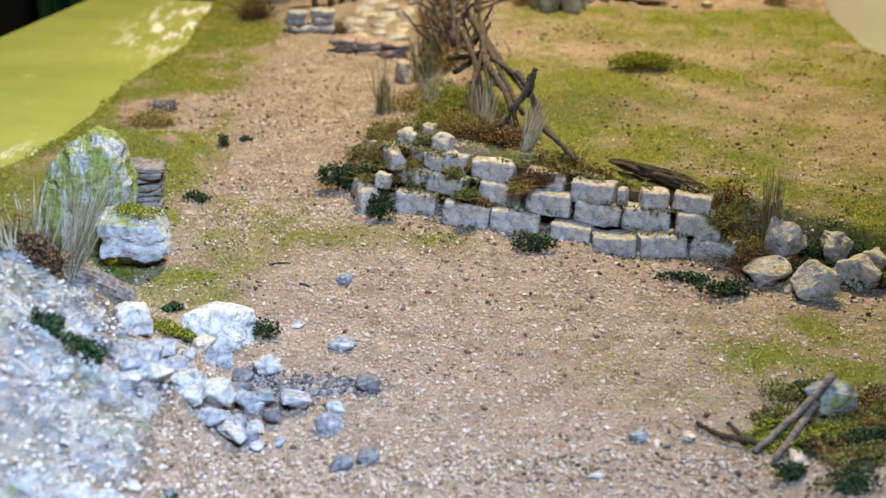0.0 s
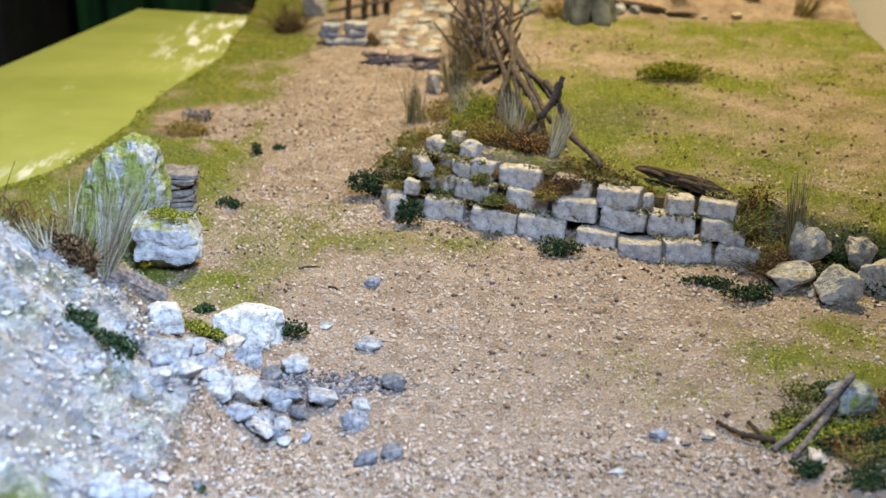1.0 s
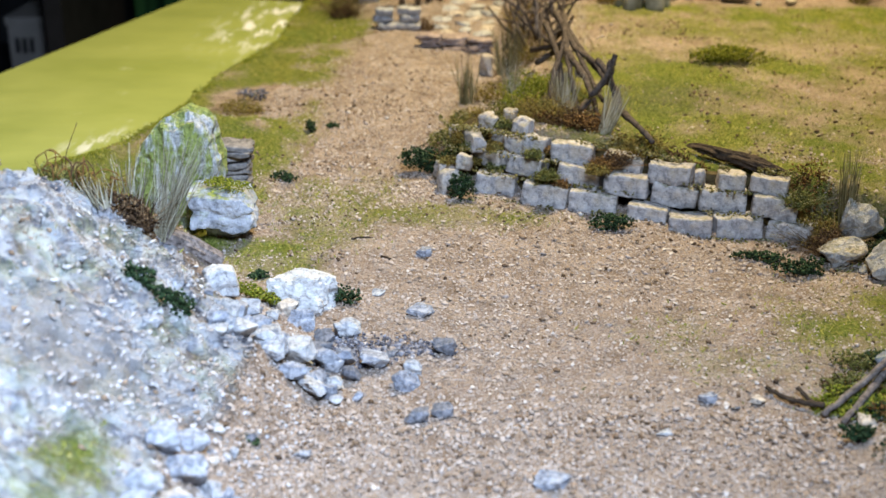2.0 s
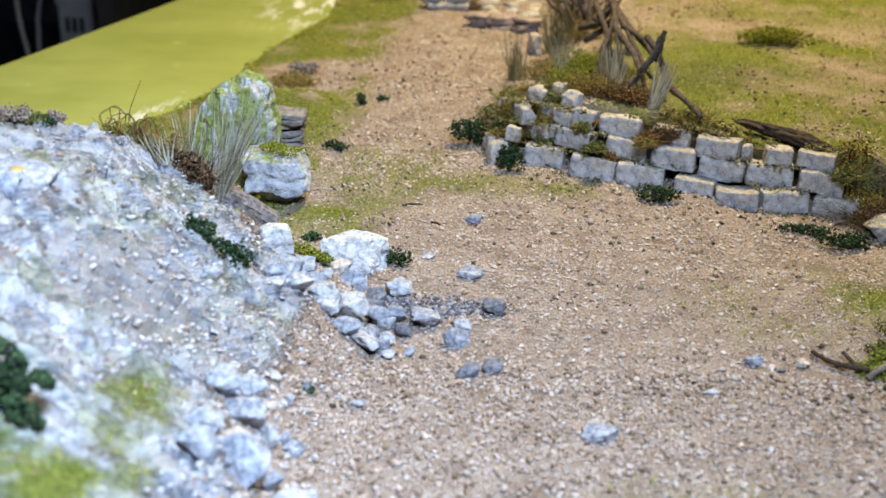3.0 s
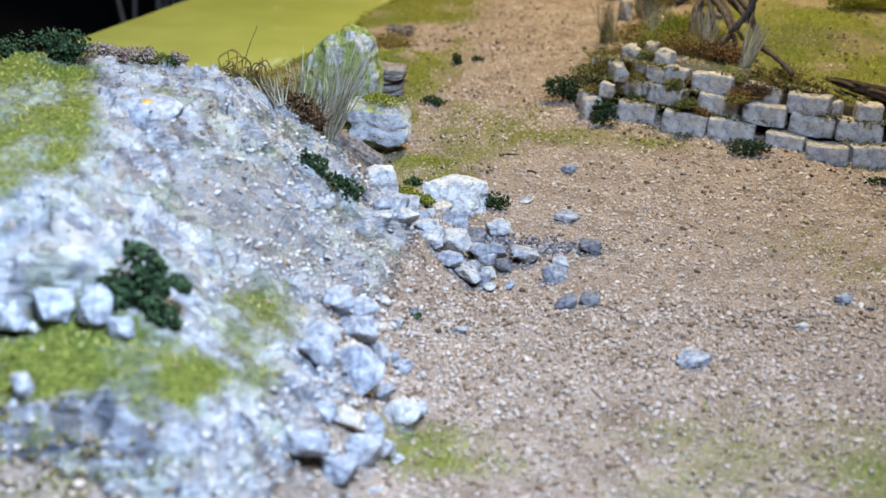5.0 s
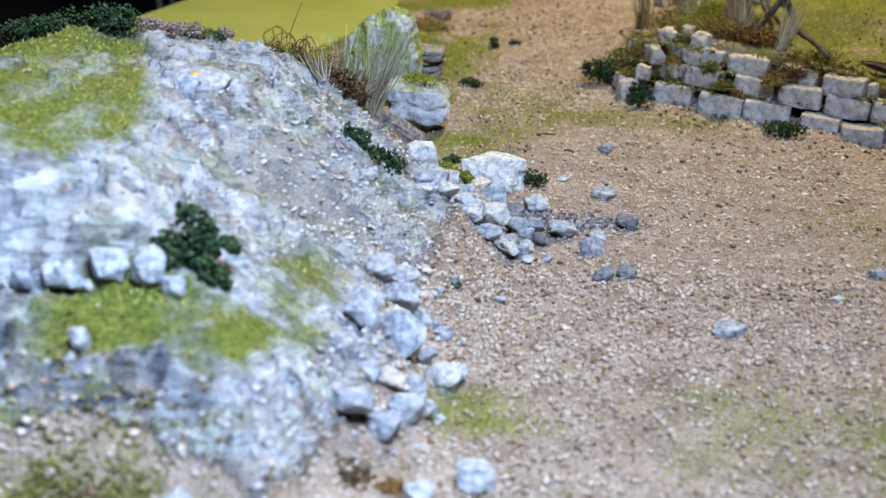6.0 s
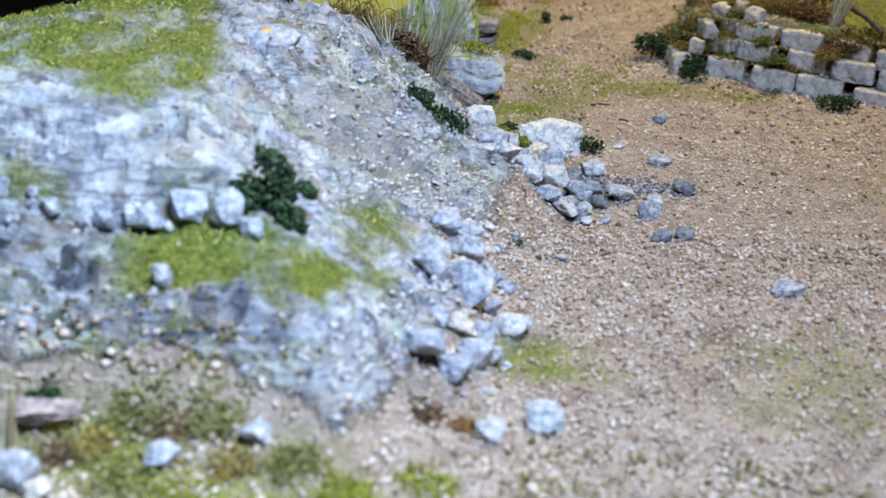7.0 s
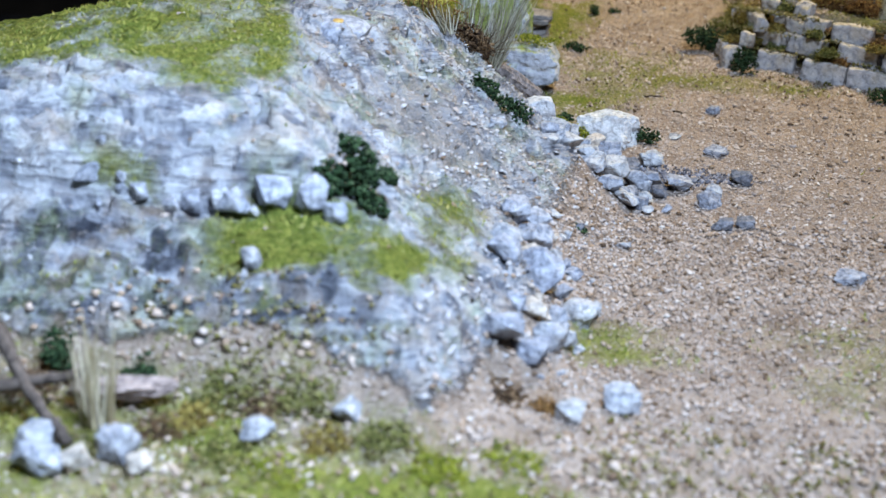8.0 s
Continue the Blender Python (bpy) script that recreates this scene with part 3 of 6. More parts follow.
def grass_cover(x, y):
    wob = 0.5 * fbm(x, y, 0.045, 4, 20)
    field = np.maximum(step(0.015, 0.035, y - wall_y(x)) * step(0.0, 0.03, x + 0.02 * wob), 0.7 * step(0.128, 0.15, x) * step(0.535, 0.555, y))
    bare = np.maximum(patch(x, y, 0.19, 0.745, 0.075, 0.045, 31, 1.7), patch(x, y, 0.03, 0.90, 0.06, 0.05, 32, 1.7))
    bare = np.maximum(bare, patch(x, y, 0.10, 0.865, 0.16, 0.028, 33, 1.7))
    bare = np.maximum(bare, patch(x, y, 0.235, 0.69, 0.06, 0.03, 34, 1.7))
    bare = np.maximum(bare, step(0.99, 1.03, y) * step(-0.1, 0.5, fbm(x, y, 0.05, 3, 43)) * 0.8)
    g = field * (1 - 0.56 * bare) * (0.92 + 0.2 * wob) * (1 - 0.85 * step(0.968, 0.985, y + 0.01 * wob) * step(1.035, 1.02, y))
    verge = step(-0.108, -0.140, x + 0.028 * wob) * step(0.50, 0.56, y)
    verge = verge * (1 - patch(x, y, -0.165, 0.79, 0.030, 0.045, 35))
    g = np.maximum(g, verge)
    g = np.maximum(g, np.maximum(0.75 * patch(x, y, -0.090, 0.60, 0.032, 0.06, 36, 1.2), 0.75 * patch(x, y, -0.108, 0.535, 0.026, 0.032, 35, 1.3)))
    g = np.maximum(g, 0.62 * patch(x, y, -0.03, 0.595, 0.05, 0.020, 42, 1.2))
    g = np.maximum(g, 0.85 * patch(x, y, 0.170, 0.485, 0.075, 0.052, 37, 1.8))
    g = np.maximum(g, 0.42 * patch(x, y, 0.10, 0.46, 0.06, 0.05, 38, 1.8))
    g = np.maximum(g, 0.60 * patch(x, y, 0.045, 0.29, 0.06, 0.035, 39, 1.3))
    g = np.maximum(g, 0.9 * step(0.196, 0.168, y + 0.022 * wob - 0.12 * np.clip(x + 0.05, 0, 0.2)))
    g = np.maximum(g, 0.75 * patch(x, y, -0.062, 0.283, 0.022, 0.018, 40, 1.2))
    g = np.maximum(g, 0.75 * patch(x, y, -0.165, 0.178, 0.07, 0.020, 45, 1.6))
    h = hill(x, y)
    rim = np.interp(y, [0.28, 0.33, 0.38, 0.42], [-0.180, -0.178, -0.200, -0.212])
    top = step(0.008, -0.010, x - rim + 0.02 * wob) * step(0.276, 0.292, y + 0.022 * wob - 0.25 * np.clip(-0.21 - x, 0, 0.1)) * step(0.435, 0.395, y + 0.03 * wob)
    ledge = step(0.216, 0.228, y + 0.010 * wob) * step(0.262, 0.250, y + 0.010 * wob) * step(-0.186, -0.170, x + 0.016 * wob) * step(-0.108, -0.124, x + 0.012 * wob)
    ledge = np.maximum(ledge, 0.75 * patch(x, y, -0.214, 0.2517, 0.013, 0.003, 47, 1.2))
    ledge = np.maximum(ledge, 0.95 * patch(x, y, -0.1215, 0.292, 0.011, 0.030, 41, 1.1))
    ledge = np.maximum(ledge, 0.6 * patch(x, y, -0.112, 0.262, 0.006, 0.018, 49, 1.1))
    mott = np.clip(1.02 + 0.62 * fbm(x, y, 0.020, 4, 46), 0, 1)
    g = np.maximum(g * step(0.016, 0.006, h), np.maximum(top * mott, ledge))
    g = np.maximum(g, 0.42 * step(0.215, 0.195, y + 0.02 * wob) * step(-0.125, -0.145, x + 0.02 * wob))
    g = np.maximum(g, 0.55 * step(0.08, 0.45, fbm(x, y, 0.016, 4, 51)) * step(0.232, 0.222, y) * step(0.185, 0.195, y) * step(-0.118, -0.128, x))
    g = np.maximum(g, 0.42 * step(0.15, 0.5, fbm(x, y, 0.014, 4, 52)) * step(0.26, 0.275, y) * step(0.43, 0.40, y) * step(-0.150, -0.160, x))
    back = step(0.45, 0.50, y) * step(0.0, 0.01, h)
    g = np.maximum(g, back * 0.7)
    return np.clip(g * (0.80 + 0.55 * fbm(x, y, 0.022, 4, 44)), 0, 1)


def rock_cover(x, y):
    h = hill(x, y)
    low = 0.006 * step(0.27, 0.23, y)
    r = step(0.010 - low, 0.026 - 2 * low, h + 0.008 * fbm(x, y, 0.03, 3, 50)) * step(0.49, 0.45, y)
    r = r * (1 - step(0.212, 0.194, y + 0.016 * fbm(x, y, 0.018, 4, 56)) * step(-0.117, -0.127, x))
    return r


def cliff_part(x, y):
    return step(0.195, 0.21, y) * step(0.30, 0.285, y) * step(-0.112, -0.13, x)


def rock_relief(x, y, rock):
    cliff = cliff_part(x, y)
    w = 0.004 * vnoise(x, y, 0.012, 60)
    strata = cells(x, y + w, 0.020, 0.0042, 61)[0] * 0.0024 + cells(x + w, y, 0.006, 0.003, 62)[0] * 0.0013 + fbm(x, y, 0.005, 2, 68) * 0.0008
    chip = cells(x + w, y + w, 0.0085, 0.0075, 63)[0] * 0.0017 + cells(x, y, 0.0034, 0.0032, 64)[0] * 0.0014 + fbm(x, y, 0.02, 2, 65) * 0.0012
    return rock * (cliff * strata + (1 - 0.75 * cliff) * chip)


def rock_tone(x, y):
    cliff = cliff_part(x, y)
    w = 0.004 * vnoise(x, y, 0.012, 60)
    a = 0.36 * cells(x, y + w, 0.020, 0.0042, 61)[1] + 0.64 * cells(x + w, y, 0.006, 0.003, 62)[1]
    b = 0.5 * cells(x + w, y + w, 0.0085, 0.0075, 63)[1] + 0.5 * cells(x, y, 0.0034, 0.0032, 64)[1]
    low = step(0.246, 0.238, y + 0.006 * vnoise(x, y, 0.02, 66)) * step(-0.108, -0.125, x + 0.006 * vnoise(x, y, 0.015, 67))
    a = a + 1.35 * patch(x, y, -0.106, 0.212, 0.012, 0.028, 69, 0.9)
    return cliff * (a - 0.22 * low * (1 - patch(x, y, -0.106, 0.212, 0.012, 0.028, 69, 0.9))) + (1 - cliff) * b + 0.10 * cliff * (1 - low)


def micro_relief(x, y):
    return 0.0012 * fbm(x, y, 0.020, 3, 72) + 0.0004 * fbm(x + 0.003 * vnoise(x, y, 0.011, 74), y, 0.0046, 2, 71)


def make_terrain():
    xs = np.concatenate([np.arange(-0.40, -0.262, 0.0025), np.arange(-0.262, -0.068, 0.0010), np.arange(-0.068, 0.20, 0.0016), np.arange(0.20, 0.44, 0.0025)])
    ys = np.concatenate([np.arange(0.06, 0.17, 0.0025), np.arange(0.17, 0.49, 0.0010), np.arange(0.49, 0.66, 0.0016), np.arange(0.66, 1.38, 0.0025)])
    X, Y = np.meshgrid(xs, ys)
    rock, grass = rock_cover(X, Y), grass_cover(X, Y)
    Z = ground_z(X, Y) + rock_relief(X, Y, rock * (1 - 0.7 * grass)) + grass * 0.0006 * vnoise(X, Y, 0.004, 70)
    Z += micro_relief(X, Y)
    ins = (X > edge_x(Y)) & (X < far_x(Y))
    Z = np.where(ins, Z, -0.018)
    v = np.stack([X, Y, Z], 2).reshape(-1, 3)
    ny, nx = X.shape
    i = (np.arange(ny - 1)[:, None] * nx + np.arange(nx - 1)[None]).ravel()
    f = np.stack([i, i + 1, i + nx + 1, i + nx], 1)
    keep = ins.ravel()
    f = f[keep[f].any(axis=1)]
    ob = big_mesh("ground", v, f, M_GROUND)
    ob.data.shade_smooth()
    # darker grey tint round the slate crumbs and on one field patch
    dark_tint = 0.5 * patch(X, Y, -0.056, 0.440, 0.026, 0.014, 80, 1.2)
    dark_tint = np.maximum(dark_tint, 0.40 * patch(X, Y, 0.080, 0.745, 0.050, 0.028, 81, 1.4))
    for key, arr in (("grass", grass), ("rock", rock), ("dark_tint", dark_tint), ("dust", patch(X, Y, -0.136, 0.348, 0.020, 0.022, 82, 1.0)), ("tone", rock_tone(X, Y))):
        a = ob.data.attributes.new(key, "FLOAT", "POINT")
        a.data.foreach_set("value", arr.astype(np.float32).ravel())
    return tagged(ob, "sandy model landscape with track, grass and chalk hill", "ground", kind="structure")


make_terrain()


def slab(name, corners, z0, z1, mat, parent=None):
    n = len(corners)
    V = [(x, y, z0) for x, y in corners] + [(x, y, z1) for x, y in corners]
    F = [tuple(range(n))[::-1], tuple(range(n, 2 * n))] + [(i, (i + 1) % n, n + (i + 1) % n, n + i) for i in range(n)]
    return mesh_object(name, V, F, mat, parent)


def box(name, x0, x1, y0, y1, z0, z1, mat, parent=None):
    return slab(name, [(x0, y0), (x1, y0), (x1, y1), (x0, y1)], z0, z1, mat, parent)


def make_baseboard():
    # bare painted board; its far edge runs askew to the landscape
    a, b = np.array((-0.351, 0.964)), np.array((-0.298, 1.172))
    c = b + 1.5 * (np.array((-0.2013, 1.147)) - b) * 5.5
    d = a + (a - b) * 5.2
    xs, ys = 60, 60
    V, F, W = [], [], []
    p00, p10, p11, p01 = d, d + np.array((1.0, 0.0)), c, b
    for j in range(ys + 1):
        for i in range(xs + 1):
            s, t = i / xs, j / ys
            q = (p00 * (1 - s) + p10 * s) * (1 - t) + (p01 * (1 - s) + p11 * s) * t
            V.append((q[0], q[1], -0.010))
    for j in range(ys):
        for i in range(xs):
            k = j * (xs + 1) + i
            F.append((k, k + 1, k + xs + 2, k + xs + 1))
    ob = mesh_object("baseboard", V, F, M_BOARD)
    v = np.array(V)
    white = np.maximum(patch(v[:, 0], v[:, 1], -0.205, 1.07, 0.035, 0.10, 90, 1.3), 0.9 * patch(v[:, 0], v[:, 1], -0.235, 0.73, 0.03, 0.025, 91, 1.2))
    at = ob.data.attributes.new("white", "FLOAT", "POINT")
    at.data.foreach_set("value", white.astype(np.float32))
    sol = ob.modifiers.new("thick", "SOLIDIFY")
    sol.thickness, sol.offset = 0.018, -1
    return tagged(ob, "flat board painted yellow green with white brush streaks", "board", kind="structure")


make_baseboard()


# ---- loose stuff of the ground ----
def scatter(rng, n, x0, x1, y0, y1, weight):
    x, y = rng.uniform(x0, x1, n), rng.uniform(y0, y1, n)
    keep = (rng.uniform(size=n) < weight(x, y)) & (x > edge_x(y) + 0.003) & (x < far_x(y) - 0.003)
    return x[keep], y[keep]


def top_z(x, y):
    r, g = rock_cover(x, y), grass_cover(x, y)
    return ground_z(x, y) + rock_relief(x, y, r * (1 - 0.7 * g)) + micro_relief(x, y)


def make_grit():
    rng = np.random.default_rng(11)
    sand = lambda x, y: np.clip(1.0 - 1.15 * grass_cover(x, y) - 0.9 * rock_cover(x, y), 0.012, 1)
    V, F, k = [], [], 0
    for n, (x0, x1, y0, y1), lo, hi in ((210000, (-0.26, 0.22, 0.13, 0.64), 0.0005, 0.0015), (16000, (-0.24, 0.20, 0.30, 0.66), 0.0010, 0.0030), (34000, (-0.16, 0.04, 0.60, 1.10), 0.0009, 0.0024), (7000, (0.0, 0.32, 0.62, 1.0), 0.0008, 0.0020)):
        x, y = scatter(rng, n, x0, x1, y0, y1, sand)
        s = lo + (hi - lo) * rng.uniform(size=len(x)) ** 2
        v, f = crumbs(rng, np.stack([x, y, top_z(x, y) + s * 0.16], 1), s, 0.7, 4)
        V.append(v), F.append(f + k)
        k += len(v)
    ob = big_mesh("gravel", np.concatenate(V), np.concatenate(F), M_GRIT)
    tagged(ob, "tan sand and fine gravel strewn over the track", "gravel", kind="stuff")
    x, y = scatter(rng, 15000, -0.20, 0.11, 0.15, 0.40, sand)
    s = 0.0009 + 0.0023 * rng.uniform(size=len(x)) ** 1.8
    v, f = crumbs(rng, np.stack([x, y, top_z(x, y) + s * 0.22], 1), s, 0.65)
    px, py = scatter(rng, 4200, -0.14, 0.20, 0.36, 0.95, lambda x, y: sand(x, y) * np.clip(0.25 + 1.2 * fbm(x, y, 0.05, 3, 48), 0, 1))
    ps = 0.0018 + 0.0028 * rng.uniform(size=len(px)) ** 2.2
    pv, pf = crumbs(rng, np.stack([px, py, top_z(px, py) + ps * 0.12], 1), ps, 0.6)
    v, f = np.concatenate([v, pv]), np.concatenate([f, pf + len(v)])
    tagged(big_mesh("coarse_gravel", v, f, M_GRAVEL), "coarse pinkish tan gravel on the sandy track", "gravel", kind="stuff")


def make_scree():
    rng = np.random.default_rng(12)
    wt = lambda x, y: np.maximum(rock_cover(x, y), 0.55 * step(0.03, 0.0, x - foot_x(y)) * step(0.22, 0.25, y)) * (1 - step(0.1, 0.5, grass_cover(x, y))) * (0.12 + 0.88 * step(-0.17, -0.12, x)) * (1 - 0.85 * cliff_part(x, y))
    x, y = scatter(rng, 26000, -0.26, -0.066, 0.18, 0.47, wt)
    s = 0.0006 + 0.0034 * rng.uniform(size=len(x)) ** 3.0
    v, f = crumbs(rng, np.stack([x, y, top_z(x, y) - s * 0.10], 1), s, 0.5)
    tagged(big_mesh("scree", v, f, M_SCREE), "white and grey chalk chips covering the hillside", "scree", kind="stuff")


def make_flock():
    rng = np.random.default_rng(13)
    x, y = scatter(rng, 95000, -0.30, 0.36, 0.13, 1.05, lambda x, y: np.clip(grass_cover(x, y) * 1.1 - 0.1, 0, 1))
    n = len(x)
    h, w, a = rng.uniform(0.0007, 0.0022, n), rng.uniform(0.0003, 0.0007, n), rng.uniform(0, 6.283, n)
    z = top_z(x, y) - 0.0001
    dx, dy = np.cos(a) * w, np.sin(a) * w
    tx, ty = rng.normal(size=n) * h * 0.7, rng.normal(size=n) * h * 0.7
    v = np.stack([np.stack([x - dx, y - dy, z], 1), np.stack([x + dx, y + dy, z], 1), np.stack([x - dy * 0.8, y + dx * 0.8, z], 1), np.stack([x + tx, y + ty, z + h], 1)], 1)
    f = np.array([(0, 1, 3), (1, 2, 3), (2, 0, 3)])[None] + (np.arange(n) * 4)[:, None, None]
    tagged(big_mesh("grass", v.reshape(-1, 3), f.reshape(-1, 3), M_FLOCK), "short yellow green flock grass on the landscape", "grass", kind="stuff")


def make_crumb_band():
    rng = np.random.default_rng(14)
    n = 1300
    t = rng.uniform(size=n) ** 1.2
    x = -0.074 + 0.048 * t + rng.normal(size=n) * 0.003
    y = 0.452 - 0.002 * t + rng.normal(size=n) * (0.0065 - 0.004 * t) - 0.026 * (1 - t) * rng.uniform(size=n) ** 2
    s = 0.0007 + 0.0022 * rng.uniform(size=n) ** 2
    v, f = crumbs(rng, np.stack([x, y, top_z(x, y) + s * 0.2], 1), s)
    tagged(big_mesh("slate_crumbs", v, f, M_ASH), "dark slate crumbs spilled beside the stone heap", "crumbs", kind="stuff")


def make_soil():
    rng = np.random.default_rng(15)
    wt = lambda x, y: np.clip(0.07 + 0.9 * step(0.1, 0.6, fbm(x, y, 0.02, 3, 57)) + 0.8 * step(0.035, 0.0, np.abs(y - wall_y(x) + 0.012)), 0, 1) * (1 - rock_cover(x, y))
    x, y = scatter(rng, 20000, -0.16, 0.30, 0.36, 1.0, wt)
    s = 0.0006 + 0.0026 * rng.uniform(size=len(x)) ** 2.5
    v, f = crumbs(rng, np.stack([x, y, top_z(x, y) + s * 0.2], 1), s)
    tagged(big_mesh("soil_crumbs", v, f, M_SOIL), "dark brown soil crumbs strewn over sand and grass", "soil", kind="stuff")


def make_near_litter():
    rng = np.random.default_rng(18)
    near = lambda x, y: step(0.222, 0.192, y + 0.02 * vnoise(x, y, 0.03, 53) - 0.3 * np.clip(x + 0.08, 0, 0.1)) * (0.45 + 0.55 * step(-0.1, 0.4, fbm(x, y, 0.02, 3, 54)))
    x, y = scatter(rng, 4600, -0.26, 0.02, 0.13, 0.24, lambda x, y: near(x, y) * (1 - 0.75 * grass_cover(x, y)))
    s = 0.0012 + 0.0034 * rng.uniform(size=len(x)) ** 2.4
    v, f = crumbs(rng, np.stack([x, y, top_z(x, y) + s * 0.15], 1), s, 0.65)
    tagged(big_mesh("pebbles", v, f, M_GRAVEL), "cream pebbles strewn through the near grass", "gravel", kind="stuff")
    x, y = scatter(rng, 15000, -0.26, 0.03, 0.13, 0.235, lambda x, y: near(x, y) * (0.15 + 0.85 * step(0.0, 0.35, fbm(x, y, 0.018, 3, 55))))
    s = 0.0009 + 0.0016 * rng.uniform(size=len(x)) ** 2
    v, f = crumbs(rng, np.stack([x, y, top_z(x, y) + s * rng.uniform(0.1, 0.9, len(x))], 1), s, 0.8)
    tagged(big_mesh("moss_crumbs", v, f, M_WALLMOSS), "olive brown moss crumbs in the near grass", "moss", kind="stuff")


make_near_litter()
make_soil()
make_grit()
make_scree()
make_flock()
make_crumb_band()


def make_edge_moss():
    rng = np.random.default_rng(17)
    y = rng.uniform(0.62, 1.12, 7500)
    x = edge_x(y) + np.abs(rng.normal(size=7500)) * 0.006 - 0.002 + 0.003 * vnoise(y, 0 * y, 0.02, 59)
    s = rng.uniform(0.0006, 0.0016, 7500)
    z = np.where(x > edge_x(y) + 0.001, ground_z(x, y), rng.uniform(-0.009, 0.0, 7500))
    v, f = crumbs(rng, np.stack([x, y, z], 1), s, 0.8)
    tagged(big_mesh("edge_moss", v, f, M_MOSS), "green mossy crumbs along the landscape edge", "moss", kind="stuff")


make_edge_moss()


# ---- stone wall ----
def block_mesh(name, size, seed, mat, parent=None, seg=9, rnd=0.0009, dent=0.00035):
    """A cast stone block: a box with worn, rounded, slightly dented faces."""
    rng = np.random.default_rng(seed)
    s = np.array(size) / 2
    idx, V, F = {}, [], []

    def vid(p):
        k = tuple(int(round(c * seg)) for c in p)
        if k not in idx:
            idx[k] = len(V)
            V.append(np.array(p) * s)
        return idx[k]
    lin = [-1 + 2 * i / seg for i in range(seg + 1)]
    for ax in range(3):
        o1, o2 = (ax + 1) % 3, (ax + 2) % 3
        for sgn in (-1, 1):
            for i in range(seg):
                for j in range(seg):
                    q = []
                    for a, b in ((i, j), (i + 1, j), (i + 1, j + 1), (i, j + 1)):
                        p = [0, 0, 0]
                        p[ax], p[o1], p[o2] = sgn, lin[a], lin[b]
                        q.append(vid(p))
                    F.append(tuple(q if sgn > 0 else q[::-1]))
    V = np.array(V)
    inner = np.clip(V, -(s - rnd), s - rnd)
    d = V - inner
    n = np.linalg.norm(d, axis=1)[:, None]
    V = inner + d / np.maximum(n, 1e-9) * np.minimum(n, rnd)
    ph = rng.uniform(0, 6, 6)
    w = 2 * math.pi / size[0]
    V += dent * np.stack([np.sin(V[:, 1] * w * 2 + ph[0]), np.sin(V[:, 0] * w * 1.3 + ph[1]) + np.sin(V[:, 2] * w * 2 + ph[2]), np.sin(V[:, 0] * w + ph[3]) * 0.9], 1)
    V += rng.normal(size=V.shape) * dent * 0.28
    off = Vector(rng.uniform(-50, 50, 3))
    V += np.array([noise.noise_vector(Vector(q) * 300 + off) for q in V]) * 0.00034
    for _ in range(4):
        c = s * rng.choice([-1, 1], 3) * np.array([rng.uniform(0.2, 1.0), 1, 1])
        r = np.linalg.norm(V - c, axis=1)
        V -= np.outer(np.clip(1 - r / (0.35 * size[2] + 0.001), 0, 1), np.sign(c)) * 0.0012
    return mesh_object(name, V, F, mat, parent, smooth=True)


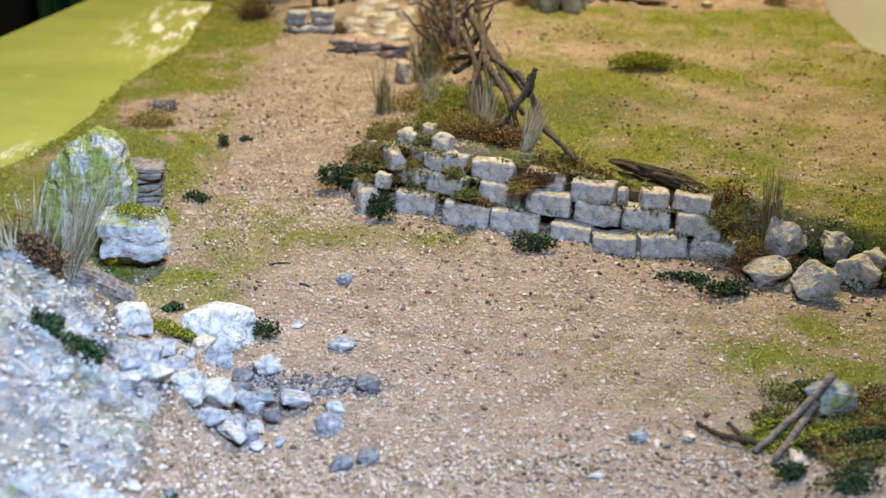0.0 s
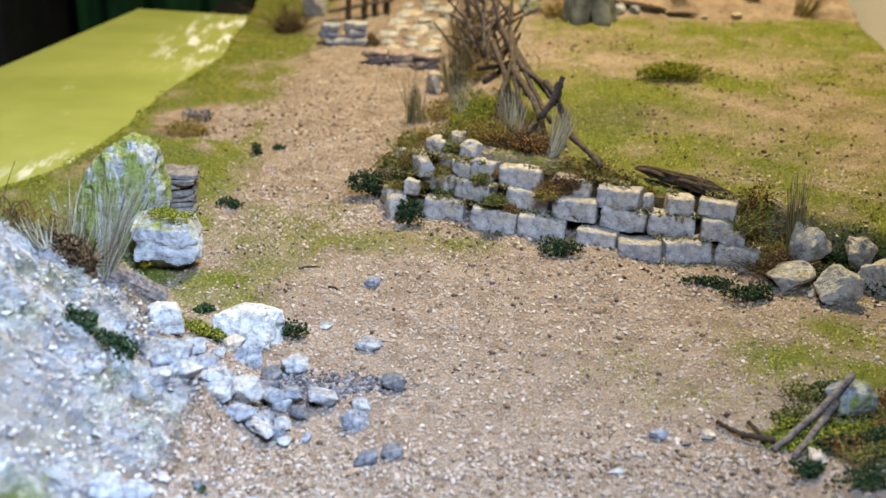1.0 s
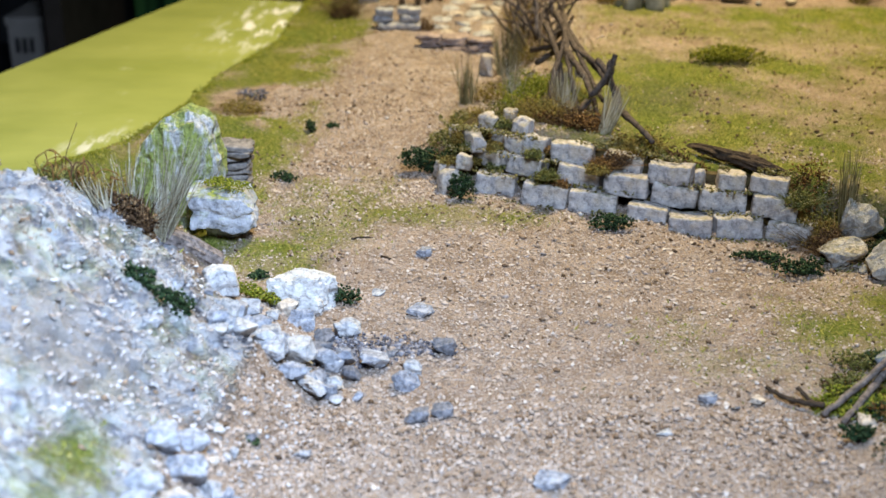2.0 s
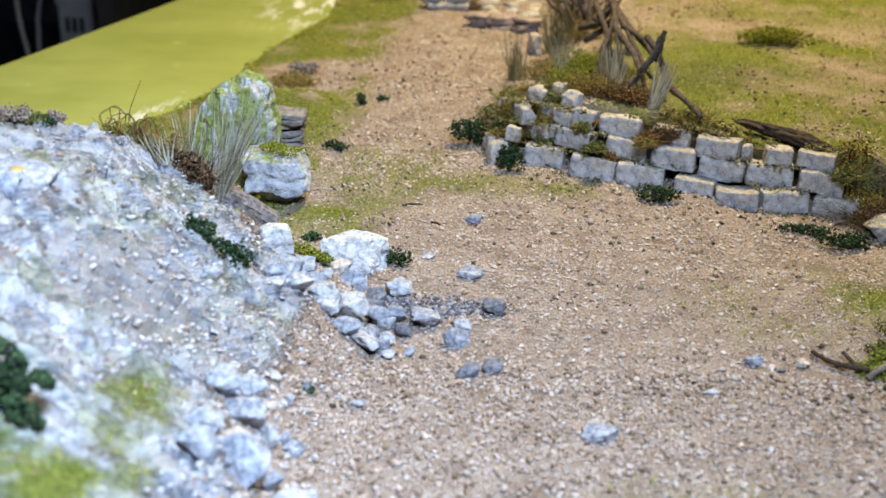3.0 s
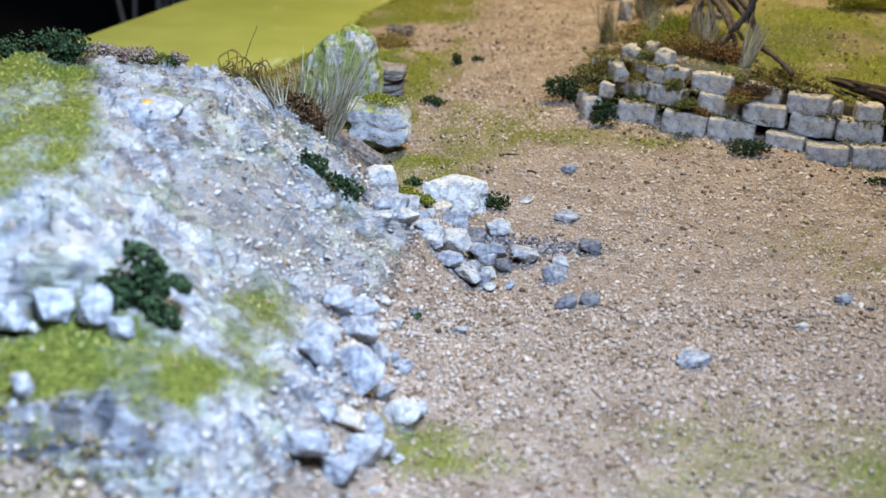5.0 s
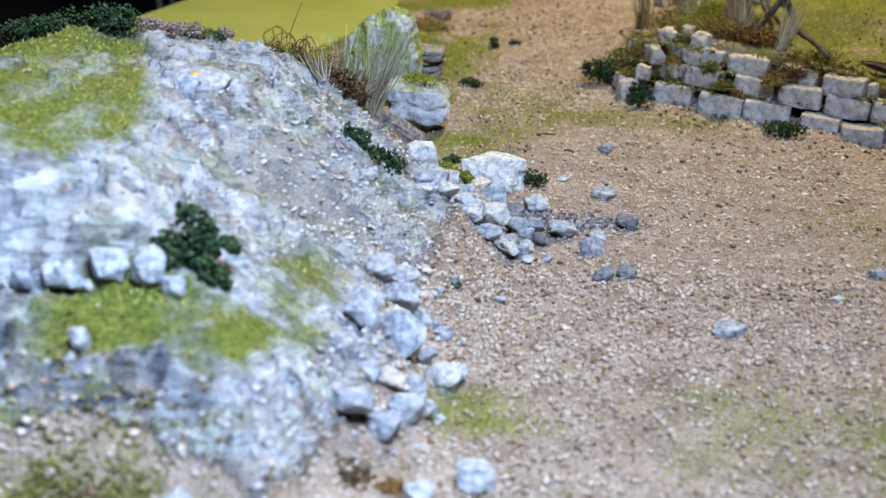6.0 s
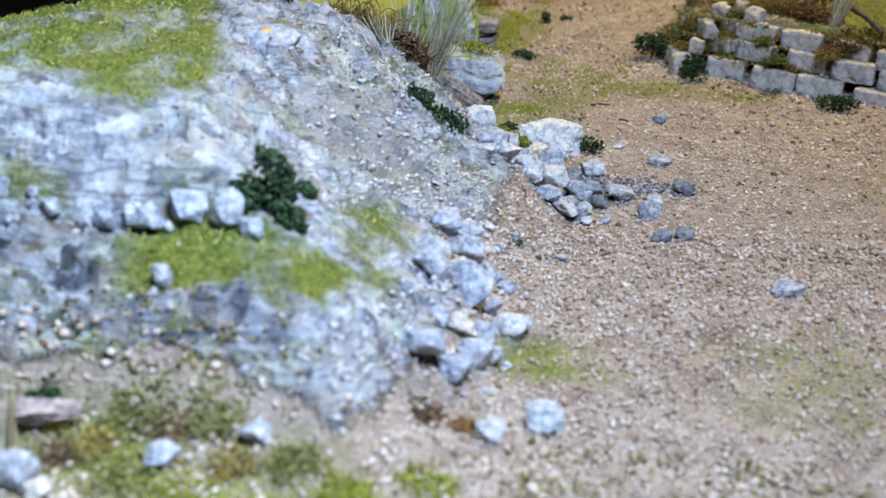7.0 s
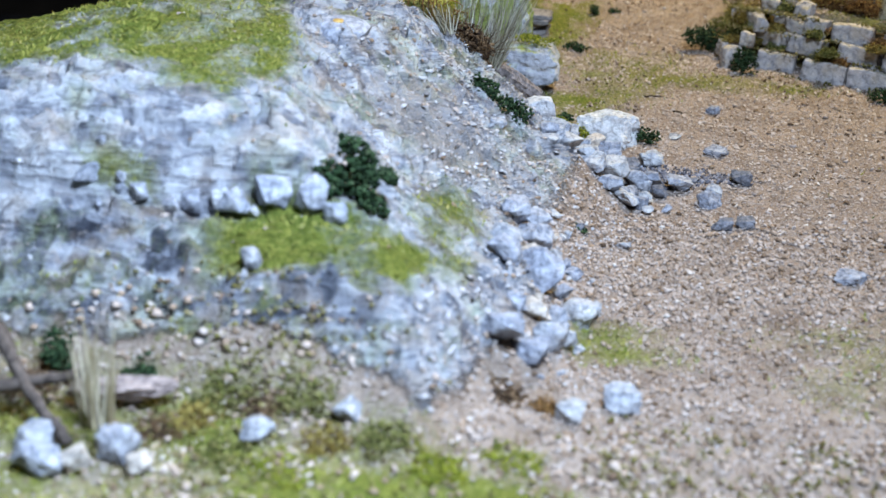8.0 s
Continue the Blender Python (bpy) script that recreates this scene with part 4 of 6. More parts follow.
def make_wall():
    wall = new("stone_wall")
    tagged(wall, "low drystone wall of pale plaster blocks with moss", "wall")
    # left end, right end, height and depth of every block, course by course
    courses = (
        (-0.0464, 0.6458, -0.0425, 0.6395, -0.0010, 0.0125, 0.010), (-0.0410, 0.6225, -0.0315, 0.6255, -0.0010, 0.0140, 0.011), (-0.0246, 0.6275, -0.0038, 0.6245, -0.0010, 0.0110, 0.014),
        (-0.0016, 0.6165, 0.0203, 0.6075, -0.0010, 0.0108, 0.016), (0.0221, 0.6060, 0.0460, 0.6035, -0.0010, 0.0100, 0.016), (0.0493, 0.5955, 0.0680, 0.5905, -0.0025, 0.0090, 0.017),
        (0.0688, 0.5845, 0.0893, 0.5825, -0.0040, 0.0085, 0.018), (0.0914, 0.5835, 0.1138, 0.5855, -0.0055, 0.0105, 0.018), (0.1144, 0.5855, 0.1338, 0.5775, -0.0060, 0.0092, 0.018),
        (-0.0336, 0.6285, -0.0268, 0.6275, 0.0128, 0.0072, 0.009), (-0.0262, 0.6500, -0.0126, 0.6378, 0.0105, 0.0080, 0.010), (-0.0091, 0.6337, 0.0082, 0.6249, 0.0098, 0.0088, 0.013),
        (0.0161, 0.6187, 0.0375, 0.6122, 0.0094, 0.0092, 0.014), (0.0387, 0.6085, 0.0602, 0.6035, 0.0082, 0.0095, 0.016), (0.0615, 0.6040, 0.0831, 0.5985, 0.0055, 0.0095, 0.016),
        (0.0841, 0.5970, 0.1065, 0.5955, 0.0046, 0.0096, 0.016), (0.1076, 0.5905, 0.1292, 0.5868, 0.0036, 0.0104, 0.017),
        (-0.0325, 0.6540, -0.0258, 0.6400, 0.0195, 0.0075, 0.008), (-0.0164, 0.6490, -0.0105, 0.6480, 0.0182, 0.0085, 0.009), (-0.0108, 0.6424, -0.0012, 0.6372, 0.0184, 0.0078, 0.010),
        (-0.0008, 0.6355, 0.0102, 0.6318, 0.0186, 0.0096, 0.011), (0.0125, 0.6268, 0.0337, 0.6217, 0.0184, 0.0092, 0.013), (0.0382, 0.6225, 0.0577, 0.6160, 0.0168, 0.0070, 0.013),
        (0.0598, 0.6060, 0.0798, 0.6010, 0.0150, 0.0090, 0.014), (0.0815, 0.6010, 0.0860, 0.6000, 0.0145, 0.0085, 0.010), (0.0930, 0.5985, 0.1057, 0.5980, 0.0140, 0.0082, 0.015), (0.1063, 0.5975, 0.1234, 0.5915, 0.0138, 0.0074, 0.016),
        (-0.0240, 0.6580, -0.0158, 0.6510, 0.0262, 0.0078, 0.008), (-0.0118, 0.6690, -0.0065, 0.6664, 0.0262, 0.0068, 0.007), (-0.0066, 0.6490, 0.0002, 0.6430, 0.0272, 0.0072, 0.008),
        (-0.0400, 0.6640, -0.0360, 0.6625, 0.0180, 0.0075, 0.006))
    seed = 100
    rng = np.random.default_rng(5)
    for x0, y0, x1, y1, z, h, depth in courses:
        seed += 1
        z, h = z - 0.0019, h + 0.0013
        length = math.hypot(x1 - x0, y1 - y0)
        a = math.atan2(y1 - y0, x1 - x0)
        small = length < 0.014
        ob = block_mesh("brick", (length * rng.uniform(0.955, 0.99), depth, h * 0.98), seed, M_BRICK, wall, seg=8 if small else 10, rnd=0.0011 if small else 0.0007, dent=0.0004 if small else 0.00030)
        nx, ny = -math.sin(a), math.cos(a)
        ob.matrix_world = Matrix.Translation(((x0 + x1) / 2 + nx * depth / 2, (y0 + y1) / 2 + ny * depth / 2, z + h / 2)) @ Matrix.Rotation(a + rng.normal() * 0.03, 4, "Z") @ Matrix.Rotation(0.07 + rng.normal() * 0.03, 4, "Y") @ Matrix.Rotation(-0.10 + rng.normal() * 0.05, 4, "X")
    v, f = rough_hull(190, (0.046, 0.034, 0.044), 30, 0.06, 0.1, 3)
    ob = mesh_object("earth_core", v, f, M_EARTH, wall)
    ob.location = (-0.0170, 0.672, 0.0040)
    tagged(ob, "mossy earth heaped behind the broken wall end")
    # earth and rubble packed behind the blocks
    V, F = [], []
    n = 40
    for i in range(n + 1):
        x = -0.006 + (0.126 + 0.006) * i / n
        y = float(wall_y(x)) + 0.0185
        top = 0.0225 - 0.0065 * float(step(0.03, 0.12, x))
        V += [(x, y, -0.004), (x, y + 0.010, top), (x, y + 0.024, top), (x, y + 0.026, -0.004)]
    for i in range(n):
        for e in range(3):
            F.append((4 * i + e, 4 * i + e + 1, 4 * i + 5 + e, 4 * i + 4 + e))
    F += [(0, 3, 2, 1), (4 * n, 4 * n + 1, 4 * n + 2, 4 * n + 3)]
    tagged(mesh_object("earth_core", V, F, M_EARTH, wall), "mossy earth packed between the blocks")


make_wall()


def make_wall_moss():
    rng = np.random.default_rng(16)
    C, S = [], []
    for z, back, n in ((0.0098, 0.0070, 500), (0.0190, 0.0135, 600), (0.0270, 0.0230, 1200), (0.0, -0.002, 700)):
        x = rng.uniform(-0.045, 0.130, n)
        keep = vnoise(x, 0 * x + z * 100, 0.012, 58) > -0.25
        x = x[keep]
        y = wall_y(x) + back + rng.normal(size=len(x)) * 0.0022
        zz = z - 0.0055 * step(0.04, 0.11, x) + rng.uniform(-0.0004, 0.0012, len(x))
        C.append(np.stack([x, y, zz], 1))
        S.append(rng.uniform(0.0006, 0.0022, len(x)))
    v, f = crumbs(rng, np.concatenate(C), np.concatenate(S), 0.8)
    tagged(big_mesh("wall_moss", v, f, M_WALLMOSS), "olive moss and sandy crumbs along the wall joints", "moss", kind="stuff")


make_wall_moss()

# rounded field stones that carry the wall on
RUB = "rounded grey fieldstone with ochre lichen in the bank"
for i, (x, y, sx, sy, sz, lift) in enumerate((
        (0.1455, 0.553, 0.0215, 0.016, 0.0125, 0), (0.1625, 0.537, 0.0195, 0.017, 0.0185, 0), (0.1840, 0.548, 0.0195, 0.018, 0.0165, 0),
        (0.1580, 0.571, 0.0200, 0.016, 0.0225, 0.003), (0.1800, 0.572, 0.0165, 0.014, 0.0170, 0.002), (0.1960, 0.563, 0.0150, 0.014, 0.0130, 0),
        (0.2050, 0.540, 0.0180, 0.016, 0.0150, 0), (0.2150, 0.556, 0.0160, 0.015, 0.0150, 0), (0.1535, 0.543, 0.0060, 0.005, 0.0040, 0))):
    stone("fieldstone", x, y + 0.009, (sx, sy, sz), M_RUBBLE, 300 + i, RUB, "stone", "fieldstones beside the wall", level=3, lift=lift, turn=0.1 * (i % 5))

# ---- loose stones ----
WHITE, BLUE, DARK, CREAM = (M_PALE, "pale grey chalk stone"), (M_BLUE, "blue grey broken stone"), (M_DARK, "dark slate stone"), (M_CREAM, "cream coloured stone")


def stones(rows, where, group, seed, flat=0.62, worn=False, grow=1.0):
    for i, (x, y, w, kind) in enumerate(rows):
        w *= grow
        rng = np.random.default_rng(seed + i)
        mat, words = kind
        size = (w, w * rng.uniform(0.65, 0.95), w * flat * rng.uniform(0.85, 1.2))
        stone("stone", x, y + 0.3 * w, size, mat, seed + i, words + " lying " + where, "stone", group, turn=rng.uniform(-0.5, 0.5), smooth=worn, level=3)


stones([(-0.0431, 0.5427, 0.0084, BLUE), (-0.0587, 0.4972, 0.006, WHITE), (-0.0393, 0.4755, 0.0104, BLUE), (0.0679, 0.4091, 0.007, BLUE),
        (0.0507, 0.3851, 0.0056, WHITE), (0.0854, 0.4107, 0.0059, CREAM), (0.077, 0.4047, 0.0035, DARK), (0.0941, 0.3974, 0.0027, WHITE),
        (0.0126, 0.3499, 0.0112, BLUE), (-0.0690, 0.3655, 0.006, BLUE)], "on the sandy track", "stones on the track", 400, 0.45)
stones([(-0.0932, 0.4720, 0.0090, CREAM), (-0.0854, 0.4600, 0.0105, BLUE), (-0.0867, 0.4109, 0.0103, WHITE), (-0.0806, 0.4184, 0.0143, WHITE), (-0.0788, 0.4059, 0.0092, BLUE), (-0.0720, 0.4047, 0.0102, WHITE),
        (-0.0654, 0.4133, 0.0068, WHITE), (-0.0602, 0.4202, 0.0070, DARK), (-0.0664, 0.4553, 0.0105, WHITE), (-0.0743, 0.4483, 0.0078, DARK), (-0.0523, 0.4296, 0.0106, BLUE), (-0.0395, 0.4140, 0.0098, BLUE),
        (-0.0377, 0.4269, 0.0067, WHITE), (-0.0276, 0.4432, 0.0086, DARK), (-0.0335, 0.3892, 0.0082, DARK), (-0.0250, 0.3937, 0.0076, DARK)], "in the heap at the hill foot", "stones of the upper heap", 430, 0.68, grow=1.10)
stones([(-0.0981, 0.4396, 0.0060, WHITE), (-0.0987, 0.4150, 0.0070, WHITE), (-0.1032, 0.3989, 0.0078, WHITE), (-0.1036, 0.4250, 0.0050, WHITE), (-0.0945, 0.3559, 0.0052, WHITE), (-0.0905, 0.3480, 0.0040, WHITE),
        (-0.1215, 0.3830, 0.0074, WHITE), (-0.0916, 0.4150, 0.0100, WHITE), (-0.0559, 0.4061, 0.0040, BLUE), (-0.0857, 0.3634, 0.0040, DARK), (-0.0800, 0.4330, 0.0085, BLUE), (-0.0880, 0.4330, 0.0075, BLUE),
        (-0.0690, 0.4290, 0.0080, BLUE), (-0.0640, 0.4380, 0.0065, DARK), (-0.0470, 0.4400, 0.0050, DARK), (-0.0950, 0.4540, 0.0065, WHITE)], "in the spill below the chalk slope", "stones of the upper heap", 460)
stones([(-0.1032, 0.3018, 0.0098, WHITE), (-0.1005, 0.2846, 0.0095, BLUE), (-0.0969, 0.3230, 0.0112, BLUE), (-0.0954, 0.3041, 0.0082, CREAM), (-0.0902, 0.2921, 0.0136, BLUE), (-0.0904, 0.3245, 0.0070, WHITE),
        (-0.0835, 0.3294, 0.0056, BLUE), (-0.0832, 0.2995, 0.0070, BLUE), (-0.0931, 0.2635, 0.0052, BLUE), (-0.0759, 0.2916, 0.0110, WHITE), (-0.0733, 0.2999, 0.0060, WHITE), (-0.1049, 0.3285, 0.0105, BLUE), (-0.0984, 0.3396, 0.0090, BLUE)],
       "at the foot of the chalk slope", "stones of the lower heap", 490, 0.76, grow=1.17)
stones([(-0.0937, 0.2375, 0.0124, BLUE), (-0.0844, 0.2426, 0.0098, BLUE), (-0.0808, 0.2570, 0.0110, WHITE), (-0.0776, 0.2684, 0.0062, WHITE), (-0.0827, 0.2692, 0.0090, BLUE), (-0.0878, 0.2661, 0.0095, CREAM), (-0.0890, 0.2440, 0.0045, DARK),
        (-0.0693, 0.2149, 0.0075, WHITE), (-0.0564, 0.2285, 0.0095, WHITE), (-0.1446, 0.1732, 0.0085, WHITE), (-0.1242, 0.1855, 0.0078, WHITE), (-0.1775, 0.1603, 0.0095, BLUE), (-0.1932, 0.1489, 0.0115, BLUE),
        (-0.1690, 0.1560, 0.0060, CREAM), (-0.1860, 0.1530, 0.0080, CREAM), (-0.2000, 0.1600, 0.0090, WHITE)], "on the near grass below the hill", "stones of the lower heap", 520, 0.80, grow=1.14)
stones([(-0.1535, 0.2496, 0.0104, BLUE), (-0.1652, 0.2490, 0.0116, BLUE), (-0.1450, 0.2466, 0.0075, BLUE), (-0.1762, 0.2450, 0.0090, BLUE), (-0.1889, 0.2456, 0.0075, BLUE), (-0.1938, 0.2420, 0.0070, BLUE),
        (-0.2063, 0.2462, 0.0065, BLUE), (-0.1628, 0.2224, 0.0065, BLUE), (-0.2239, 0.2465, 0.0080, BLUE), (-0.1810, 0.2480, 0.0065, WHITE)], "on the ledge of the chalk hill", "stones on the ledge", 550, 0.98, True)


HEAP = np.random.default_rng(77)
for i in range(30):
    t = HEAP.uniform() ** 1.3
    hx, hy = -0.106 + 0.046 * t + HEAP.normal() * 0.002, 0.402 + 0.046 * HEAP.uniform() * (1 - 0.35 * t) + 0.006 * t
    w = HEAP.uniform(0.0055, 0.0100)
    mat, words = (BLUE, WHITE, BLUE, DARK if t > 0.55 else WHITE, BLUE)[i % 5]
    stone("stone", hx, hy, (w, w * 0.8, w * 0.75), mat, 1260 + i, words + " heaped below the chalk block", "stone", "stones of the upper heap", lift=0.0015 * (i % 2))
for i in range(34):
    t = HEAP.uniform()
    hx, hy = -0.108 + 0.045 * t + HEAP.normal() * 0.004, 0.440 - 0.030 * t + HEAP.normal() * 0.009
    w = HEAP.uniform(0.0025, 0.0052)
    mat, words = (WHITE, BLUE, WHITE, DARK if t > 0.6 else BLUE, CREAM)[i % 5]
    stone("stone", hx, hy, (w, w * 0.8, w * 0.65), mat, 1300 + i, words + " in the spill below the chalk slope", "stone", "stones of the upper heap")
for i in range(26):
    t = HEAP.uniform()
    hx, hy = -0.096 + 0.020 * t + HEAP.normal() * 0.003, 0.24 + 0.12 * HEAP.uniform()
    w = HEAP.uniform(0.0022, 0.0046)
    mat, words = (WHITE, BLUE, CREAM)[i % 3]
    stone("stone", hx, hy, (w, w * 0.8, w * 0.7), mat, 1340 + i, words + " at the foot of the chalk slope", "stone", "stones of the lower heap")


for i in range(7):
    hx, hy = HEAP.uniform(-0.235, -0.170), 0.249 + HEAP.normal() * 0.004
    w = HEAP.uniform(0.003, 0.0055)
    mat, words = (BLUE, BLUE, WHITE)[i % 3]
    stone("stone", hx, hy, (w, w * 0.8, w * 0.8), mat, 1380 + i, words + " on the ledge of the chalk hill", "stone", "stones on the ledge")


# pale swelling with an ochre spot on the hill top
lump = mesh_object("chalk_lump", *rough_hull(655, (0.024, 0.024, 0.012), 40, 0.02, 0.2, 3, 0.95), M_BLUE, smooth=True)
lump.location = (-0.1810, 0.374, gz(-0.181, 0.374) - 0.0010)
tagged(lump, "smooth pale swelling with an ochre spot on top", "rock")
v, f = rough_hull(656, (0.0045, 0.0035, 0.0016), 16, 0.05, 0.1, 2)
spot = mesh_object("ochre_spot", v, f, M_OCHRESTONE, lump)
spot.location = (0.001, -0.004, 0.0052)
tagged(spot, "ochre stained chip")


# ---- the large stones and logs below the hill ----
def big_stone(name, x, y, size, mat, seed, label, turn=0.0, tilt=0.0, z=None, smooth=False, pinch=0.0, count=18):
    v, faces = rough_hull(seed, (1, 1, 1), count, 0.09, 0.0, 4)
    v[:, :2] *= 1 - pinch * np.clip(2 * v[:, [2]], -0.3, 1)
    v = v * np.array(size)
    ob = mesh_object(name, v, faces, mat, smooth=smooth)
    zz = gz(x, y) if z is None else z
    ob.matrix_world = pose(x, y, zz - v[:, 2].min() - 0.10 * size[2]) @ Matrix.Rotation(turn, 4, "Z") @ Matrix.Rotation(tilt, 4, "Y")
    return tagged(ob, label, "rock")


def make_boulder():
    """A leaning thumb of rock, broad at the foot, upright on one side, with a small lobe at its crown."""
    u = ico(5)[0]
    u = np.sign(u) * np.abs(u) ** 0.84
    lean = np.interp(u[:, 2], [-1, -0.2, 0.5, 1], [0.0, 0.002, 0.0065, 0.0105])
    wide = np.interp(u[:, 2], [-1, -0.3, 0.5, 0.85, 1], [0.0200, 0.0208, 0.0200, 0.0190, 0.0170])
    v = np.stack([u[:, 0] * wide + lean, u[:, 1] * 0.0155, 0.0270 + 0.0315 * u[:, 2]], 1)
    lobe = np.exp(-((u[:, 0] - 0.42) ** 2 + (u[:, 1] + 0.1) ** 2 + (u[:, 2] - 0.88) ** 2) / 0.06)
    v += u * (0.0030 * lobe)[:, None]
    out = []
    for q, n in zip(v, u):
        w = Vector((q[0] * 85, q[1] * 85, q[2] * 30))
        d = noise.fractal(w, 0.9, 2.0, 5) * 0.0021 - abs(noise.noise(Vector(q) * 170)) * 0.0016 + noise.cell(Vector((q[0] * 190, q[1] * 190, q[2] * 80))) * 0.0009
        out.append(q + n * d)
    ob = mesh_object("boulder", out, ico(5)[1], M_STREAK)
    ob.location = (-0.1650, 0.582, gz(-0.156, 0.58) - 0.003)
    tagged(ob, "tall pale boulder streaked with bright green moss", "rock")


make_boulder()


def make_low_rock():
    """A flat-topped rock in two layers, the lower one drawn back."""
    v, f = rough_hull(602, (0.034, 0.024, 0.0265), 26, 0.05, 0.0, 4, 0.38)
    t = v[:, 2] / 0.0265 + 0.05 * np.sin(v[:, 0] * 260)
    under = np.clip((-0.16 - t) / 0.10, 0, 1)
    v[:, :2] *= (1 - 0.40 * under - 0.10 * np.exp(-((t - 0.12) / 0.05) ** 2))[:, None]
    v[:, 1] += 0.005 * under
    ob = mesh_object("low_rock", v, f, M_LOWROCK)
    ob.matrix_world = pose(-0.1375, 0.561, gz(-0.1375, 0.561) + 0.0120, 2, 5, 6)
    tagged(ob, "low white rock with a mossy top beside the boulder", "rock")
    bush(-0.1345, 0.560, (0.020, 0.014, 0.0045), M_MOSS, 604, "flat green moss on the low white rock", "moss_mound", "moss", "moss mounds", count=260, crumb=0.0010, lumps=10, z=0.0245)


make_low_rock()
big_stone("small_rock", -0.170, 0.60, (0.03, 0.03, 0.03), M_ROCK, 603, "grey rock behind the tall boulder")


def make_white_block():
    v, f = rough_hull(617, (0.0305, 0.020, 0.0185), 24, 0.09, 0.0, 4, 0.42)
    v[:, 2] -= 0.10 * v[:, 0] * (v[:, 0] < 0) * -1
    ob = mesh_object("chalk_block", v, f, M_WHITE)
    ob.matrix_world = pose(-0.0895, 0.4850, gz(-0.082, 0.486) + 0.0062, -6, 2, -4)
    tagged(ob, "large white chalk block with moss on its top", "stone block")
    ob = block_mesh("chalk_block", (0.0115, 0.010, 0.0125), 612, M_WHITE, seg=7, rnd=0.0014, dent=0.0006)
    ob.matrix_world = pose(-0.1166, 0.4650, gz(-0.1166, 0.465) + 0.0060, 4, -8, 18)
    tagged(ob, "small squared white block at the log end", "stone block")


make_white_block()


def make_slate_pile(x, y, n, w, seed, mat, label, name="slate_pile", step_h=0.0042, deep=0.014, turn=0.0):
    rng = np.random.default_rng(seed)
    root = new(name)
    root.location = (x, y, gz(x, y))
    tagged(root, label, "stones")
    for i in range(n):
        ob = block_mesh("slab", (w * rng.uniform(0.8, 1.05), deep * rng.uniform(0.8, 1.0), step_h * 0.95), seed + i, mat, root, seg=6, rnd=0.0009, dent=0.0005)
        ob.matrix_local = pose(rng.normal() * 0.0012, rng.normal() * 0.001, step_h * (i + 0.45), rng.normal() * 2, rng.normal() * 2, math.degrees(turn) + rng.normal() * 6)


make_slate_pile(-0.1475, 0.628, 8, 0.019, 621, M_GREYSLATE, "stack of thin weathered slate beside the boulder", step_h=0.0031, deep=0.016)


def log(name, points, r0, r1, mat, seed, label):
    """A weathered piece of trunk, laid from the first point to the last."""
    a, b = Vector(points[0]), Vector(points[-1])
    v, f = rough_hull(seed, ((b - a).length, 2.1 * r0, 1.9 * r1), 40, 0.10, 0.02, 4)
    grain = 0.10 * np.sin(np.arctan2(v[:, 2], v[:, 1]) * 9 + 2 * np.sin(v[:, 0] * 300))
    v[:, 1:] *= (1 + grain)[:, None]
    ob = mesh_object(name, v, f, mat)
    ob.matrix_world = Matrix.Translation((a + b) / 2) @ (b - a).to_track_quat("X", "Z").to_matrix().to_4x4()
    return tagged(ob, label, "log")


def make_short_log():
    """A short weathered trunk piece with furrowed bark and sawn ends."""
    a, b = Vector((-0.1405, 0.4700, 0.0355)), Vector((-0.1215, 0.4805, 0.0205))
    V, F, n, rings = [], [], 28, 26
    rng = np.random.default_rng(631)
    ph = rng.uniform(0, 6, n)
    for j in range(rings + 1):
        t = j / rings
        for i in range(n):
            an = 6.2832 * i / n
            r = 0.0046 * (1 + 0.05 * math.sin(5 * t + an) + 0.13 * (i % 2) * (0.5 + 0.5 * math.sin(9 * t + ph[i])) + 0.03 * rng.normal())
            V.append(((t - 0.5) * (b - a).length, r * math.cos(an), r * 0.92 * math.sin(an) + 0.0010 * math.sin(3 * t)))
    for j in range(rings):
        for i in range(n):
            F.append((j * n + i, j * n + (i + 1) % n, (j + 1) * n + (i + 1) % n, (j + 1) * n + i))
    F += [tuple(range(n)), tuple(rings * n + i for i in range(n))[::-1]]
    ob = mesh_object("log", V, F, M_OLDLOG)
    ob.matrix_world = Matrix.Translation((a + b) / 2) @ (b - a).to_track_quat("X", "Z").to_matrix().to_4x4()
    tagged(ob, "short weathered log lying below the boulder", "log")


make_short_log()
log("log", [(0.0815, 0.642, 0.0240), (0.0971, 0.633, 0.0235), (0.1117, 0.620, 0.0220), (0.125, 0.605, 0.0215)], 0.0048, 0.0034, M_LOG, 632, "dark rotten log lying behind the wall")
log("log", [(-0.200, 0.1805, 0.0225), (-0.1695, 0.1865, 0.0235)], 0.0033, 0.0034, M_SLATE, 633, "short pinkish grey log end in the near grass")


